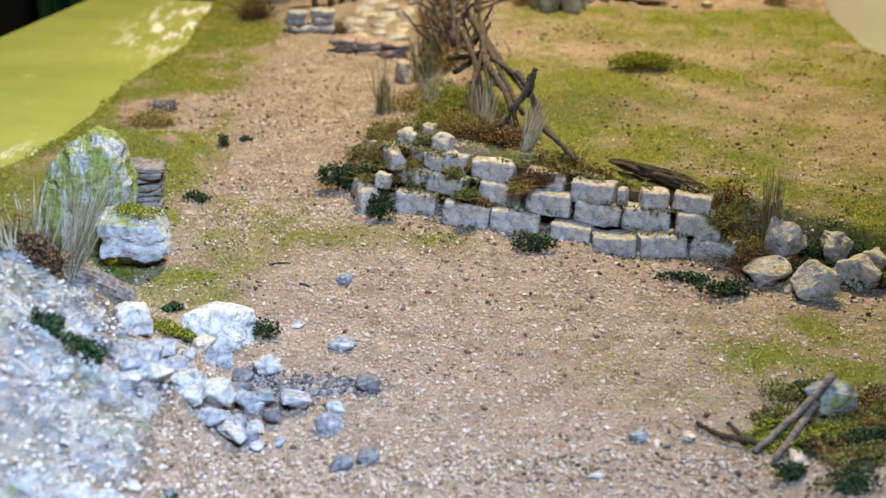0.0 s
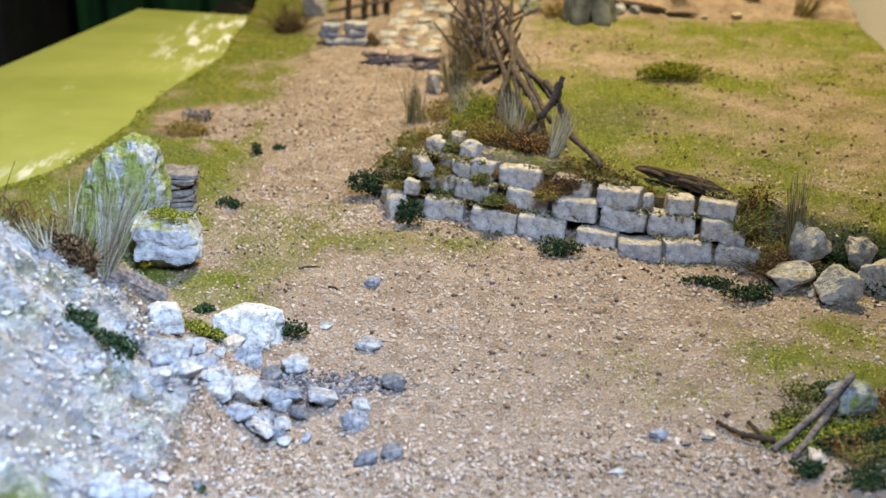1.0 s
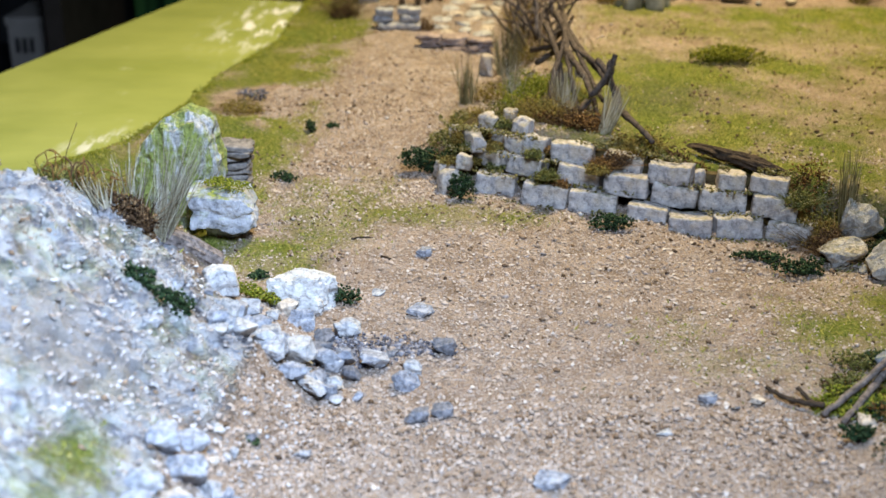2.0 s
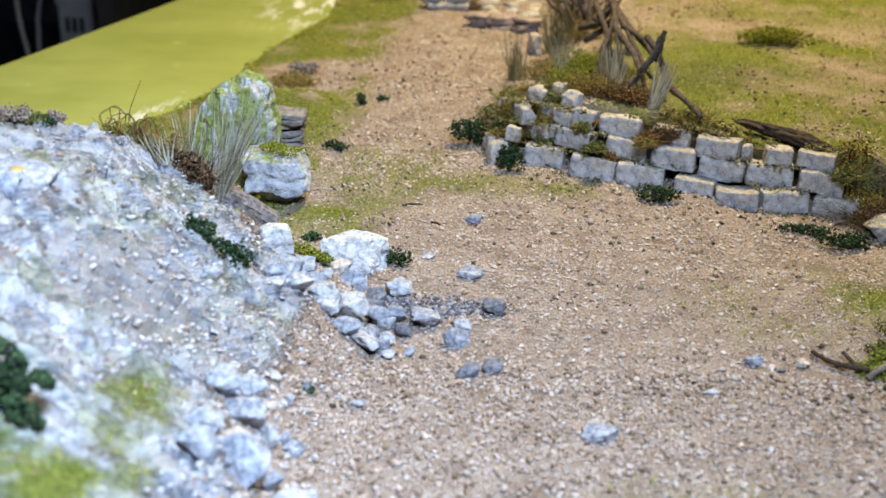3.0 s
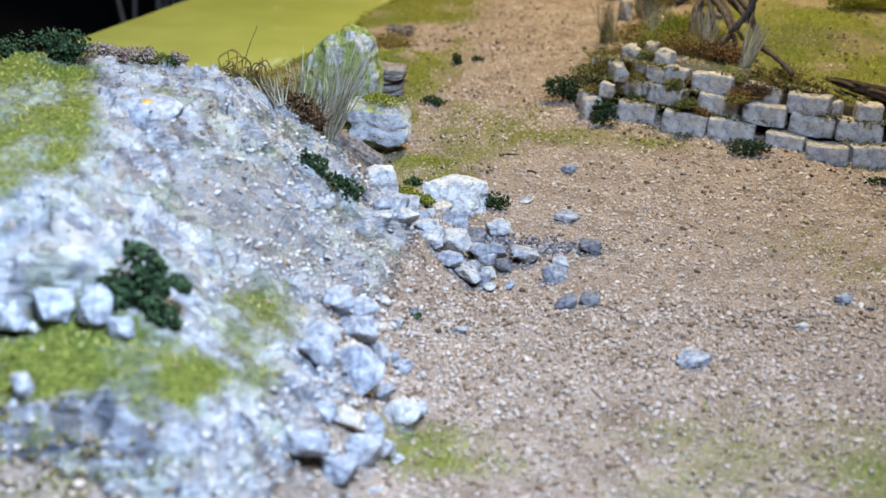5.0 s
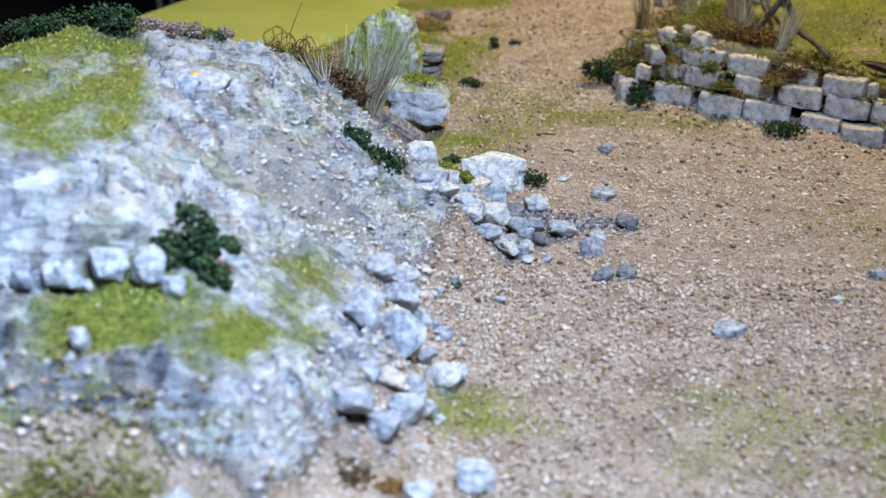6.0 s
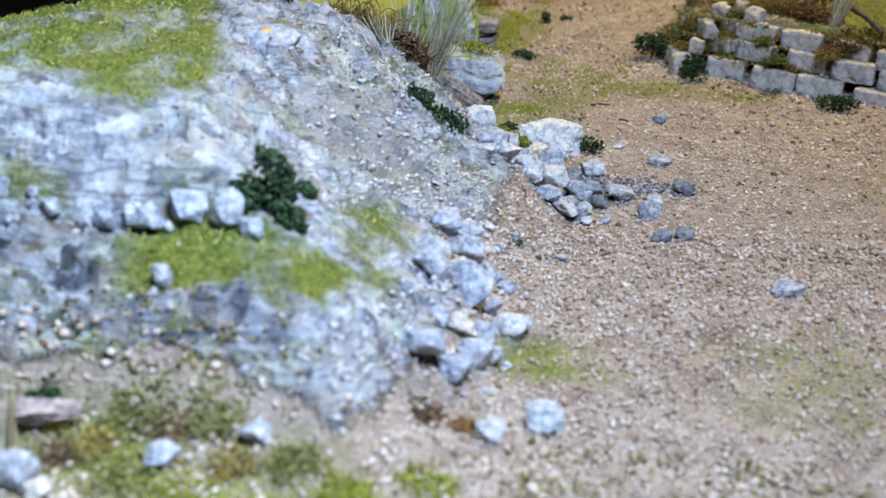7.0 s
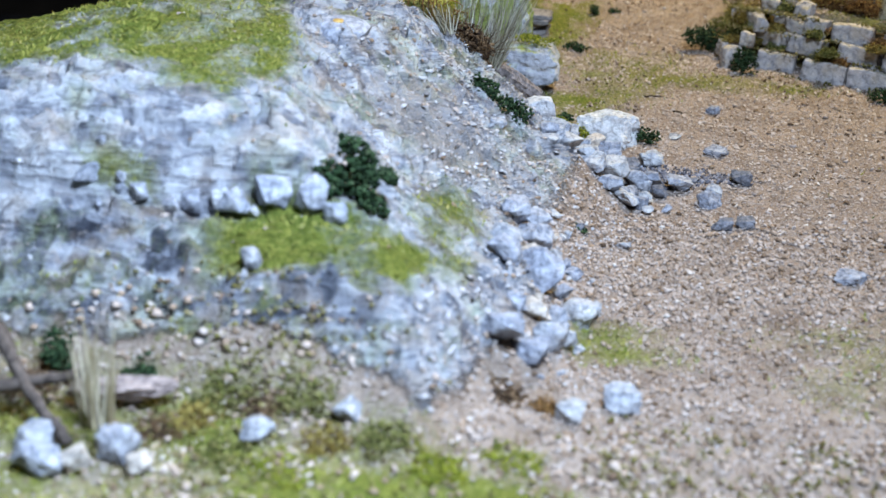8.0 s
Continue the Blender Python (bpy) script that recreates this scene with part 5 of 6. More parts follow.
# ---- twigs ----
def make_brushwood():
    heap = new("brushwood_lean_to")
    tagged(heap, "leaning frame of crossed grey brown twigs", "twigs")
    rods = (((0.0208, 0.82, 0.0482), (0.0301, 0.77, 0.0430), (0.0406, 0.72, 0.0399), (0.0496, 0.70, 0.036), (0.0513, 0.69, 0.0255)),
            ((0.0225, 0.74, 0.0467), (0.033, 0.705, 0.040), (0.0401, 0.68, 0.0240)),
            ((0.0250, 0.67, 0.0260), (0.0428, 0.675, 0.0502), (0.0442, 0.678, 0.0575)),
            ((0.0382, 0.70, 0.0516), (0.045, 0.688, 0.046), (0.0491, 0.68, 0.0280)),
            ((0.0490, 0.662, 0.0345), (0.0572, 0.635, 0.0340), (0.0631, 0.623, 0.0300)),
            ((0.0127, 0.72, 0.0190), (0.0158, 0.73, 0.037), (0.0219, 0.75, 0.0508)),
            ((0.0278, 0.75, 0.0458), (0.0368, 0.73, 0.0446), (0.045, 0.71, 0.036)),
            ((0.0060, 0.78, 0.0300), (0.0130, 0.775, 0.036), (0.0201, 0.77, 0.0424)),
            ((0.0221, 0.80, 0.0546), (0.0219, 0.75, 0.0508), (0.0240, 0.72, 0.040), (0.0300, 0.70, 0.0190)),
            ((0.0165, 0.80, 0.0560), (0.0290, 0.745, 0.0450), (0.0420, 0.700, 0.0290)),
            ((0.0110, 0.79, 0.0520), (0.0185, 0.745, 0.0420), (0.0215, 0.715, 0.0220)),
            ((0.0030, 0.80, 0.0330), (0.0150, 0.770, 0.0420), (0.0240, 0.760, 0.0490)),
            ((0.0440, 0.678, 0.0480), (0.0450, 0.676, 0.0560), (0.0462, 0.675, 0.0610)))
    for i, p in enumerate(rods):
        stick("twig", p, 0.0023 if i in (1, 2, 5) else 0.0019, 0.0013, M_TWIG, 700 + i, heap)
    tangle = new("brushwood_hedge")
    tagged(tangle, "tangled hedge of thin dry twigs along the track", "twigs")
    rng = np.random.default_rng(33)
    for i in range(60):
        y = rng.uniform(0.82, 1.06)
        x = 0.012 + 0.012 * rng.normal() - 0.02 * (y - 0.8)
        z = gz(x, y) + rng.uniform(0.0, 0.012)
        d = np.array((rng.normal() * 0.5, rng.normal() * 0.6, rng.uniform(0.3, 1.2)))
        d = d / np.linalg.norm(d) * rng.uniform(0.018, 0.048)
        p = np.array((x, y, z))
        q = p + d * 0.5 + rng.normal(size=3) * 0.004
        stick("twig", (p, q, p + d), rng.uniform(0.0008, 0.0020), 0.0006, (M_TWIG, M_TWIG, M_PALETWIG)[i % 3], 740 + i, tangle)
    small = new("twig_pile")
    tagged(small, "crossed silvery twigs lying on the mossy bank", "twigs")
    for i, p in enumerate((((0.1385, 0.429, 0.0165), (0.1250, 0.417, 0.0085), (0.1062, 0.401, 0.0016)), ((0.1325, 0.424, 0.0085), (0.124, 0.412, 0.0055), (0.1118, 0.3957, 0.0016)))):
        stick("twig", p, 0.0015, 0.0012, M_PALETWIG, 720 + i, small)
    stick("twig", ((0.0895, 0.4190, 0.0026), (0.0945, 0.4130, 0.0018), (0.1000, 0.4090, 0.0022), (0.1075, 0.4055, 0.0030)), 0.0008, 0.0012, M_LOG, 723, small)
    stick("twig", ((0.1000, 0.4165, 0.0040), (0.1030, 0.4120, 0.0020), (0.1060, 0.4080, 0.0016)), 0.0008, 0.0007, M_LOG, 724, small)
    near = new("twig_pile")
    tagged(near, "dark twigs crossed over the near stones", "twigs")
    for i, p in enumerate((((-0.2240, 0.190, 0.034), (-0.208, 0.174, 0.026), (-0.1900, 0.162, 0.018)), ((-0.225, 0.170, 0.024), (-0.207, 0.176, 0.026), (-0.192, 0.186, 0.026)))):
        stick("twig", p, 0.0022, 0.0014, M_TWIG, 730 + i, near)
    for i, (x, y, l, a) in enumerate(((-0.078, 0.560, 0.010, 0.2), (-0.062, 0.540, 0.006, -0.6))):
        z = gz(x, y) + 0.0007
        stick("twig", ((x, y, z), (x + l / 2 * math.cos(a), y + l / 2 * math.sin(a), z + 0.0006), (x + l * math.cos(a), y + l * math.sin(a), z)), 0.0006, 0.0004, M_LOG, 760 + i, None, "thin dark twig fallen on the sand", "twig", "fallen twigs")


make_brushwood()


# ---- reeds ----
PALE = "pale dry reed tuft standing in the grass"
GREY = "grey green reed tuft standing upright"
tuft(0.1510, 0.585, 60, 0.0030, 0.049, M_REEDG, 801, "tall grey green reeds beside the wall end", fan=0.045, width=0.0007, bend=0.08)
tuft(-0.0366, 0.795, 40, 0.0045, 0.034, M_REEDG, 802, GREY, fan=0.14, bend=0.08, width=0.0009)
tuft(-0.0110, 0.845, 90, 0.0085, 0.034, M_REEDG, 803, "bushy olive reed tuft by the hedge", fan=0.16, bend=0.1, width=0.0008)
tuft(-0.0120, 0.790, 40, 0.005, 0.028, M_REED, 804, PALE, fan=0.12, bend=0.1, width=0.0008)
tuft(-0.006, 0.755, 28, 0.004, 0.022, M_REED, 805, PALE, fan=0.2, bend=0.1, width=0.0008)
tuft(0.0205, 0.700, 60, 0.0042, 0.031, M_REED, 806, PALE, fan=0.16, bend=0.08, width=0.0009)
tuft(0.0405, 0.648, 56, 0.0032, 0.029, M_REED, 807, "pale dry reed tuft leaning over the wall", lean=(0.28, 0.05), fan=0.16, bend=0.1, width=0.0008)
tuft(-0.1400, 0.4680, 105, 0.0030, 0.047, M_STRAW, 808, "large pale reed tuft in front of the boulder", lean=(0.30, 0.16), fan=0.19, bend=0.12, width=0.00045)
tuft(-0.1490, 0.4580, 44, 0.0040, 0.030, M_STRAW, 809, PALE, fan=0.24, bend=0.18, width=0.0006)
tuft(-0.1545, 0.4430, 34, 0.0035, 0.013, M_STRAW, 810, "spiky white dry tuft on the hill crest", lean=(-0.35, -0.1), fan=0.30, bend=0.15, width=0.0007)
tuft(-0.1885, 0.1755, 34, 0.0040, 0.033, M_REED, 811, "pale reeds beside the near log", fan=0.12, bend=0.1, width=0.0009)
tuft(0.150, 1.000, 40, 0.006, 0.035, M_REED, 812, PALE, fan=0.2, bend=0.1, width=0.0009)
tuft(0.205, 1.005, 40, 0.006, 0.035, M_REEDG, 813, GREY, fan=0.2, bend=0.1, width=0.0009)
tuft(0.238, 0.985, 50, 0.007, 0.030, M_REEDG, 814, GREY, lean=(0.5, 0), fan=0.25, bend=0.1, width=0.0009)

# ---- dry fibrous moss and scrub ----
OC = "ochre dry moss clump at the wall top"


def fibre(x, y, n, spread, h, mat, seed, label, category="moss", group="dry moss clumps", name="moss_clump", width=0.0006, z=None):
    """A fuzzy clump: a crumbly cushion with short curled fibres through it."""
    rng = np.random.default_rng(seed)
    zz = gz(x, y) if z is None else z
    k = n * 5
    h = h * 1.25
    d = rng.normal(size=(k, 3))
    d /= np.linalg.norm(d, axis=1)[:, None]
    d[:, 2] = np.abs(d[:, 2])
    lump = 1 + 0.35 * np.sin(d[:, [0]] * 5 + seed) * np.sin(d[:, [1]] * 6 + seed * 2)
    c = d * lump * rng.uniform(0.35, 1.0, (k, 1)) ** 0.6 * np.array((spread * 1.15, spread * 1.0, h * 0.75))
    if z is None:
        c[:, 2] += (ground_z(c[:, 0] + x, c[:, 1] + y) - zz) * 0.8
    v, f = crumbs(rng, c, rng.uniform(0.0006, 0.0016, k), 0.9)
    V, F = blades(rng, (0, 0, 0), n, spread * 0.9, h * 0.80, (0, 0), 0.7, width * 0.8, 1.9, 4)
    o = len(v)
    ob = mesh_object(name, list(v) + V, [tuple(int(q) for q in a) for a in f] + [tuple(q + o for q in a) for a in F], mat)
    ob.location = (x, y, zz - 0.001)
    return tagged(ob, label, category, group)


for i, (x, y, s, h, m) in enumerate(((0.012, 0.652, 0.010, 0.016, M_OCHRE), (0.026, 0.645, 0.010, 0.013, M_BROWN), (0.004, 0.668, 0.010, 0.014, M_OCHRE), (-0.012, 0.690, 0.009, 0.013, M_OCHRE),
                                     (-0.022, 0.705, 0.009, 0.014, M_OCHRE), (-0.028, 0.735, 0.008, 0.013, M_OCHRE), (0.047, 0.618, 0.007, 0.008, M_OCHRE), (0.060, 0.615, 0.009, 0.010, M_OCHRE), (0.074, 0.606, 0.009, 0.010, M_BROWN), (0.032, 0.660, 0.008, 0.010, M_BROWN))):
    fibre(x, y + 0.014, 170, s, h, m, 820 + i, OC)
for i, (x, y, s, h, m) in enumerate(((0.140, 0.583, 0.008, 0.012, M_OCHRE), (0.143, 0.576, 0.008, 0.011, M_BROWN), (0.131, 0.589, 0.007, 0.012, M_OCHRE), (0.140, 0.570, 0.006, 0.012, M_BROWN))):
    fibre(x, y, 230, s, h, m, 835 + i, "thick brown dry moss filling the gap beside the wall")
fibre(0.0400, 0.6165, 110, 0.007, 0.006, M_RUST, 840, "rust brown dry moss hanging on the wall blocks", z=0.0195)
fibre(0.0460, 0.6180, 90, 0.006, 0.006, M_BROWN, 846, "brown dry moss hanging on the wall blocks", z=0.0215)
fibre(0.0115, 0.6200, 100, 0.0055, 0.006, M_OLIVE, 841, "olive dry moss hanging on the wall blocks", z=0.0105)
fibre(0.0190, 0.6140, 60, 0.004, 0.004, M_RUST, 842, "rust brown moss tuft on the wall blocks", z=0.0100)
fibre(0.1290, 0.5880, 110, 0.006, 0.008, M_OLIVE, 847, "olive moss trailing over the wall end", z=0.0120)
fibre(-0.030, 0.655, 130, 0.008, 0.008, M_OCHRE, 843, "dry moss between the wall stones", z=0.020)
fibre(-0.046, 0.668, 120, 0.006, 0.012, M_BROWN, 844, "dry brown moss beside the wall end")
fibre(-0.1740, 0.4500, 110, 0.008, 0.008, M_OLIVE, 850, "olive dry moss below the bramble", "moss")
fibre(-0.1620, 0.4560, 110, 0.008, 0.009, M_OCHRE, 851, "golden brown dry moss below the bramble", "moss")


def make_bramble():
    """Thin curled stems arching out of the crest."""
    root = new("bramble")
    tagged(root, "tangle of thin curled brown bramble stems behind the crest", "bramble")
    rng = np.random.default_rng(857)
    for i in range(46):
        x, y = rng.uniform(-0.181, -0.155), rng.uniform(0.444, 0.462)
        z = gz(x, y)
        a, r, h = rng.uniform(0, 6.283), rng.uniform(0.0015, 0.0045), rng.uniform(0.004, 0.012)
        c, q = math.cos(a), math.sin(a)
        k = rng.normal(size=4) * 0.0016
        pts = ((x, y, z), (x + r * 0.3 * c + k[0], y + r * 0.3 * q, z + h * 0.8 + k[1]), (x + r * c, y + r * q, z + h), (x + r * 1.7 * c + k[2], y + r * 1.7 * q + k[3], z + h * 0.75 + k[1]), (x + r * 1.5 * c, y + r * 1.5 * q, z + h * 0.45))
        stick("stem", pts, rng.uniform(0.00025, 0.00045), 0.0002, (M_BROWN, M_OCHRE, M_RUST)[i % 3], 858 + i, root)
    x, y = -0.1700, 0.4520
    stick("stem", ((x, y, gz(x, y)), (x + 0.001, y, gz(x, y) + 0.012), (x + 0.006, y + 0.002, gz(x, y) + 0.024)), 0.00022, 0.00012, M_BROWN, 899, root)


make_bramble()
for i, (x, y, w) in enumerate(((-0.214, 0.424, 0.018), (-0.201, 0.428, 0.014), (-0.228, 0.422, 0.016), (-0.190, 0.432, 0.010))):
    bush(x, y, (w * 0.75, 0.008, 0.009), M_LICHEN, 855 + i, "pinkish brown lichen scrub on the hill crest", "scrub", "scrub", "scrub on the crest", count=150, crumb=0.0009, lumps=9)
bush(-0.1440, 0.4480, (0.015, 0.010, 0.017), M_BROWN, 859, "dark brown root mass on the slope", "root_clump", "scrub", count=200, crumb=0.0016)
tuft(-0.1445, 0.4500, 70, 0.0060, 0.016, M_BROWN, 858, "dark dry stalks over the root clump", fan=0.35, bend=0.5, width=0.0006, name="dry_tuft", category="scrub", group="")
fibre(-0.1435, 0.448, 160, 0.0065, 0.010, M_BROWN, 860, "dark brown dry root clump on the slope", "scrub")
fibre(-0.1725, 0.768, 130, 0.013, 0.009, M_OCHRE, 861, "ochre moss in the hollow by the verge")
fibre(-0.1460, 1.040, 170, 0.010, 0.026, M_BROWN, 862, "rust brown dry bush beside the track", "bush")
fibre(-0.101 + 0.022, 1.0, 70, 0.006, 0.012, M_BROWN, 863, "brown dry moss beside the pale blocks")
fibre(0.060, 0.985, 120, 0.012, 0.016, M_OCHRE, 864, OC)
for i, (x, y, sp, h, m) in enumerate(((0.125, 0.418, 0.010, 0.005, M_OCHRE), (0.112, 0.410, 0.008, 0.004, M_MOSS), (0.118, 0.424, 0.008, 0.004, M_BROWN), (0.140, 0.412, 0.010, 0.006, M_MOSS), (0.150, 0.425, 0.012, 0.005, M_OCHRE), (0.160, 0.440, 0.012, 0.004, M_BROWN), (0.135, 0.386, 0.010, 0.004, M_OCHRE), (0.165, 0.395, 0.014, 0.005, M_OCHRE))):
    fibre(x, y, 90, sp, h, m, 880 + i, "low olive moss on the bank round the twigs")
# fine twiggy scrub through the hedge
for i in range(6):
    fibre(0.006 - 0.003 * i, 0.83 + 0.035 * i, 70, 0.012, 0.014, M_BROWN if i % 2 else M_OCHRE, 870 + i, "dry scrub growing through the twig hedge", "scrub", "hedge scrub")

# ---- dark green foliage ----
DG = "dark green coarse foliage clump"
bush(-0.1425, 0.2610, (0.021, 0.016, 0.021), M_BUSH, 899, "dark blue green lobed foliage clump on the ledge", group="foliage clumps", count=460, crumb=0.0019,
     lobes=((-0.32, -0.1, 0.28, 0.27), (0.02, 0.1, 0.78, 0.28), (0.14, 0.0, 0.55, 0.22), (0.46, 0.2, 0.66, 0.13), (0.30, -0.2, 0.24, 0.24), (-0.05, 0.0, 0.35, 0.24)))
for i, (x, y, sx, sy, sz, n) in enumerate(((-0.1292, 0.405, 0.010, 0.008, 0.011, 140), (-0.1185, 0.401, 0.013, 0.009, 0.012, 190), (-0.1120, 0.512, 0.008, 0.007, 0.006, 80),
                                           (-0.123, 0.640, 0.011, 0.009, 0.007, 100), (-0.1224, 0.729, 0.007, 0.007, 0.009, 60), (-0.1117, 0.737, 0.006, 0.006, 0.006, 60), (-0.072, 0.490, 0.013, 0.009, 0.010, 130),
                                           (-0.0851, 0.365, 0.005, 0.004, 0.003, 30), (-0.1843, 0.192, 0.010, 0.008, 0.010, 120), (-0.2101, 0.196, 0.010, 0.008, 0.014, 140), (-0.255, 0.415, 0.040, 0.020, 0.014, 420))):
    bush(x, y, (sx, sy, sz), M_BUSH, 900 + i, DG + " on the sandy ground", group="foliage clumps", count=n)
for i, (x, y, sx, sy, sz, n) in enumerate(((-0.0525, 0.655, 0.032, 0.018, 0.022, 420), (-0.0300, 0.6165, 0.012, 0.007, 0.021, 230), (0.0440, 0.5830, 0.020, 0.009, 0.010, 200), (0.1060, 0.5600, 0.020, 0.008, 0.007, 150),
                                           (0.1245, 0.5475, 0.022, 0.012, 0.010, 230), (0.1690, 0.586, 0.022, 0.010, 0.012, 220), (0.1720, 0.562, 0.012, 0.010, 0.012, 160), (0.190, 0.556, 0.018, 0.010, 0.012, 200), (0.188, 0.580, 0.016, 0.010, 0.010, 150))):
    bush(x, y, (sx, sy, sz), M_BUSH, 920 + i, DG + " beside the stone wall", group="foliage clumps by the wall", count=n)
for i, (x, y, sx, sy, sz, n) in enumerate(((0.1456, 0.400, 0.024, 0.016, 0.010, 260), (0.1137, 0.3835, 0.012, 0.009, 0.008, 120), (0.130, 0.398, 0.016, 0.010, 0.006, 150), (0.160, 0.410, 0.02, 0.014, 0.010, 200))):
    bush(x, y, (sx, sy, sz), M_BUSH, 940 + i, DG + " round the twig pile", group="foliage clumps by the twigs", count=n)
for i, (x, y, sx, sy, sz, n) in enumerate(((0.1294, 0.820, 0.050, 0.030, 0.014, 620), (0.004, 0.735, 0.034, 0.030, 0.018, 520), (-0.004, 0.770, 0.020, 0.020, 0.010, 220), (0.122, 0.410, 0.03, 0.018, 0.006, 260), (0.098, 0.607, 0.012, 0.008, 0.007, 120))):
    bush(x, y, (sx, sy, sz), M_MOSS, 950 + i, "bright green moss mound in the grass", "moss_mound", "moss", "moss mounds", count=int(n * 1.5), crumb=0.0013)
bush(-0.170, 0.795, (0.016, 0.012, 0.010), M_ASH, 960, "dark grey dry burr in the sandy hollow", "burr", "burr", count=120)
bush(0.0400, 0.6235, (0.010, 0.006, 0.008), M_LOG, 961, "black brown root knot behind the wall", "root_knot", "root", count=70, crumb=0.0022)
stone("stone", 0.1385, 0.428, (0.019, 0.013, 0.015), M_ROCK, 970, "blue white stone with moss under the twigs", level=3)
stone("stone", 0.1197, 0.396, (0.0085, 0.006, 0.0035), M_CREAM, 971, "flat cream stone under the twigs")
stone("stone", 0.033, 0.785, (0.009, 0.008, 0.006), M_DARK, 972, "dark round stone in the field")
stone("stone", -0.0263, 0.868, (0.015, 0.012, 0.016), M_CREAM, 973, "rounded tan stone beside the reeds", level=3)
stone("stone", -0.020, 0.700, (0.012, 0.009, 0.009), M_CREAM, 974, "mossy stone above the wall end", level=3)

bush(-0.1050, 0.478, (0.017, 0.012, 0.009), M_MOSS, 963, "green moss on the chalk block end", "moss_mound", "moss", "moss mounds", count=260, crumb=0.0011)
# fuller cushions of moss round the wall end and below the lean-to
for i, (x, y, sx, sy, sz, m, words) in enumerate((
        (-0.0220, 0.790, 0.026, 0.026, 0.016, M_OCHRE, "ochre"), (0.0020, 0.752, 0.034, 0.028, 0.018, M_MOSS, "bright green"), (0.0190, 0.690, 0.020, 0.022, 0.016, M_OCHRE, "golden olive"),
        (0.0300, 0.640, 0.022, 0.016, 0.013, M_RUST, "rust brown"), (0.0080, 0.684, 0.018, 0.020, 0.015, M_OLIVE, "olive"), (-0.0040, 0.698, 0.018, 0.018, 0.014, M_OCHRE, "ochre"),
        (-0.0380, 0.725, 0.018, 0.026, 0.014, M_OLIVE, "olive"), (-0.0440, 0.690, 0.016, 0.022, 0.013, M_OLIVE, "olive"), (-0.0330, 0.668, 0.016, 0.022, 0.018, M_OLIVE, "olive"),
        (0.1370, 0.594, 0.020, 0.018, 0.017, M_RUST, "brown"), (0.1450, 0.582, 0.018, 0.014, 0.014, M_OLIVE, "olive brown"), (0.0780, 0.606, 0.020, 0.010, 0.009, M_RUST, "rust brown"),
        (0.0560, 0.612, 0.016, 0.010, 0.010, M_OLIVE, "olive"), (0.1000, 0.600, 0.012, 0.008, 0.008, M_MOSS, "bright green"), (0.0120, 0.650, 0.016, 0.012, 0.010, M_RUST, "rust brown"))):
    bush(x, y + 0.012, (sx, sy, sz), m, 1000 + i, words + " dry moss cushion beside the stone wall", "moss_cushion", "moss", "moss cushions", count=330, crumb=0.0011, lumps=10)
for i, (x, y, z, sx, sy, sz, m, words) in enumerate((
        (-0.0330, 0.6600, 0.0080, 0.020, 0.022, 0.020, M_OLIVE, "olive"), (-0.0140, 0.6730, 0.0200, 0.028, 0.020, 0.019, M_OLIVE, "olive"), (-0.0030, 0.6640, 0.0200, 0.018, 0.014, 0.013, M_OLIVE, "olive"),
        (-0.0230, 0.6570, 0.0180, 0.014, 0.012, 0.012, M_OLIVE, "olive green"), (-0.0130, 0.6560, 0.0240, 0.012, 0.010, 0.009, M_OCHRE, "ochre"), (-0.0330, 0.6470, 0.0120, 0.014, 0.010, 0.010, M_OLIVE, "olive"), (-0.0270, 0.6390, 0.0085, 0.014, 0.009, 0.008, M_OCHRE, "ochre"), (-0.0140, 0.6330, 0.0085, 0.014, 0.008, 0.006, M_OLIVE, "olive"), (0.0180, 0.6250, 0.0200, 0.016, 0.008, 0.006, M_RUST, "rust"),
        (-0.0400, 0.6560, 0.0020, 0.016, 0.018, 0.014, M_BUSH, "dark green"), (0.0080, 0.6450, 0.0230, 0.018, 0.010, 0.009, M_OCHRE, "ochre"))):
    bush(x, y + 0.007, (sx * 0.8, sy * 0.8, sz * 0.75), m, 1040 + i, words + " moss cushion among the broken wall blocks", "moss_cushion", "moss", "moss cushions", count=240, crumb=0.0010, lumps=10, z=z)
for i, (x, y, z, s) in enumerate(((-0.0260, 0.6430, 0.0190, 0.006), (-0.0150, 0.6410, 0.0195, 0.006), (-0.0120, 0.6500, 0.0290, 0.006), (-0.0380, 0.6400, 0.0120, 0.005), (0.0120, 0.6085, 0.0150, 0.006), (0.0360, 0.6030, 0.0200, 0.006), (0.0050, 0.6240, 0.0210, 0.005))):
    fibre(x, y + 0.004, 90, s * 0.8, 0.004, M_OLIVE if i % 2 == 0 else M_OCHRE, 1020 + i, "olive dry moss in the wall joints", z=z)

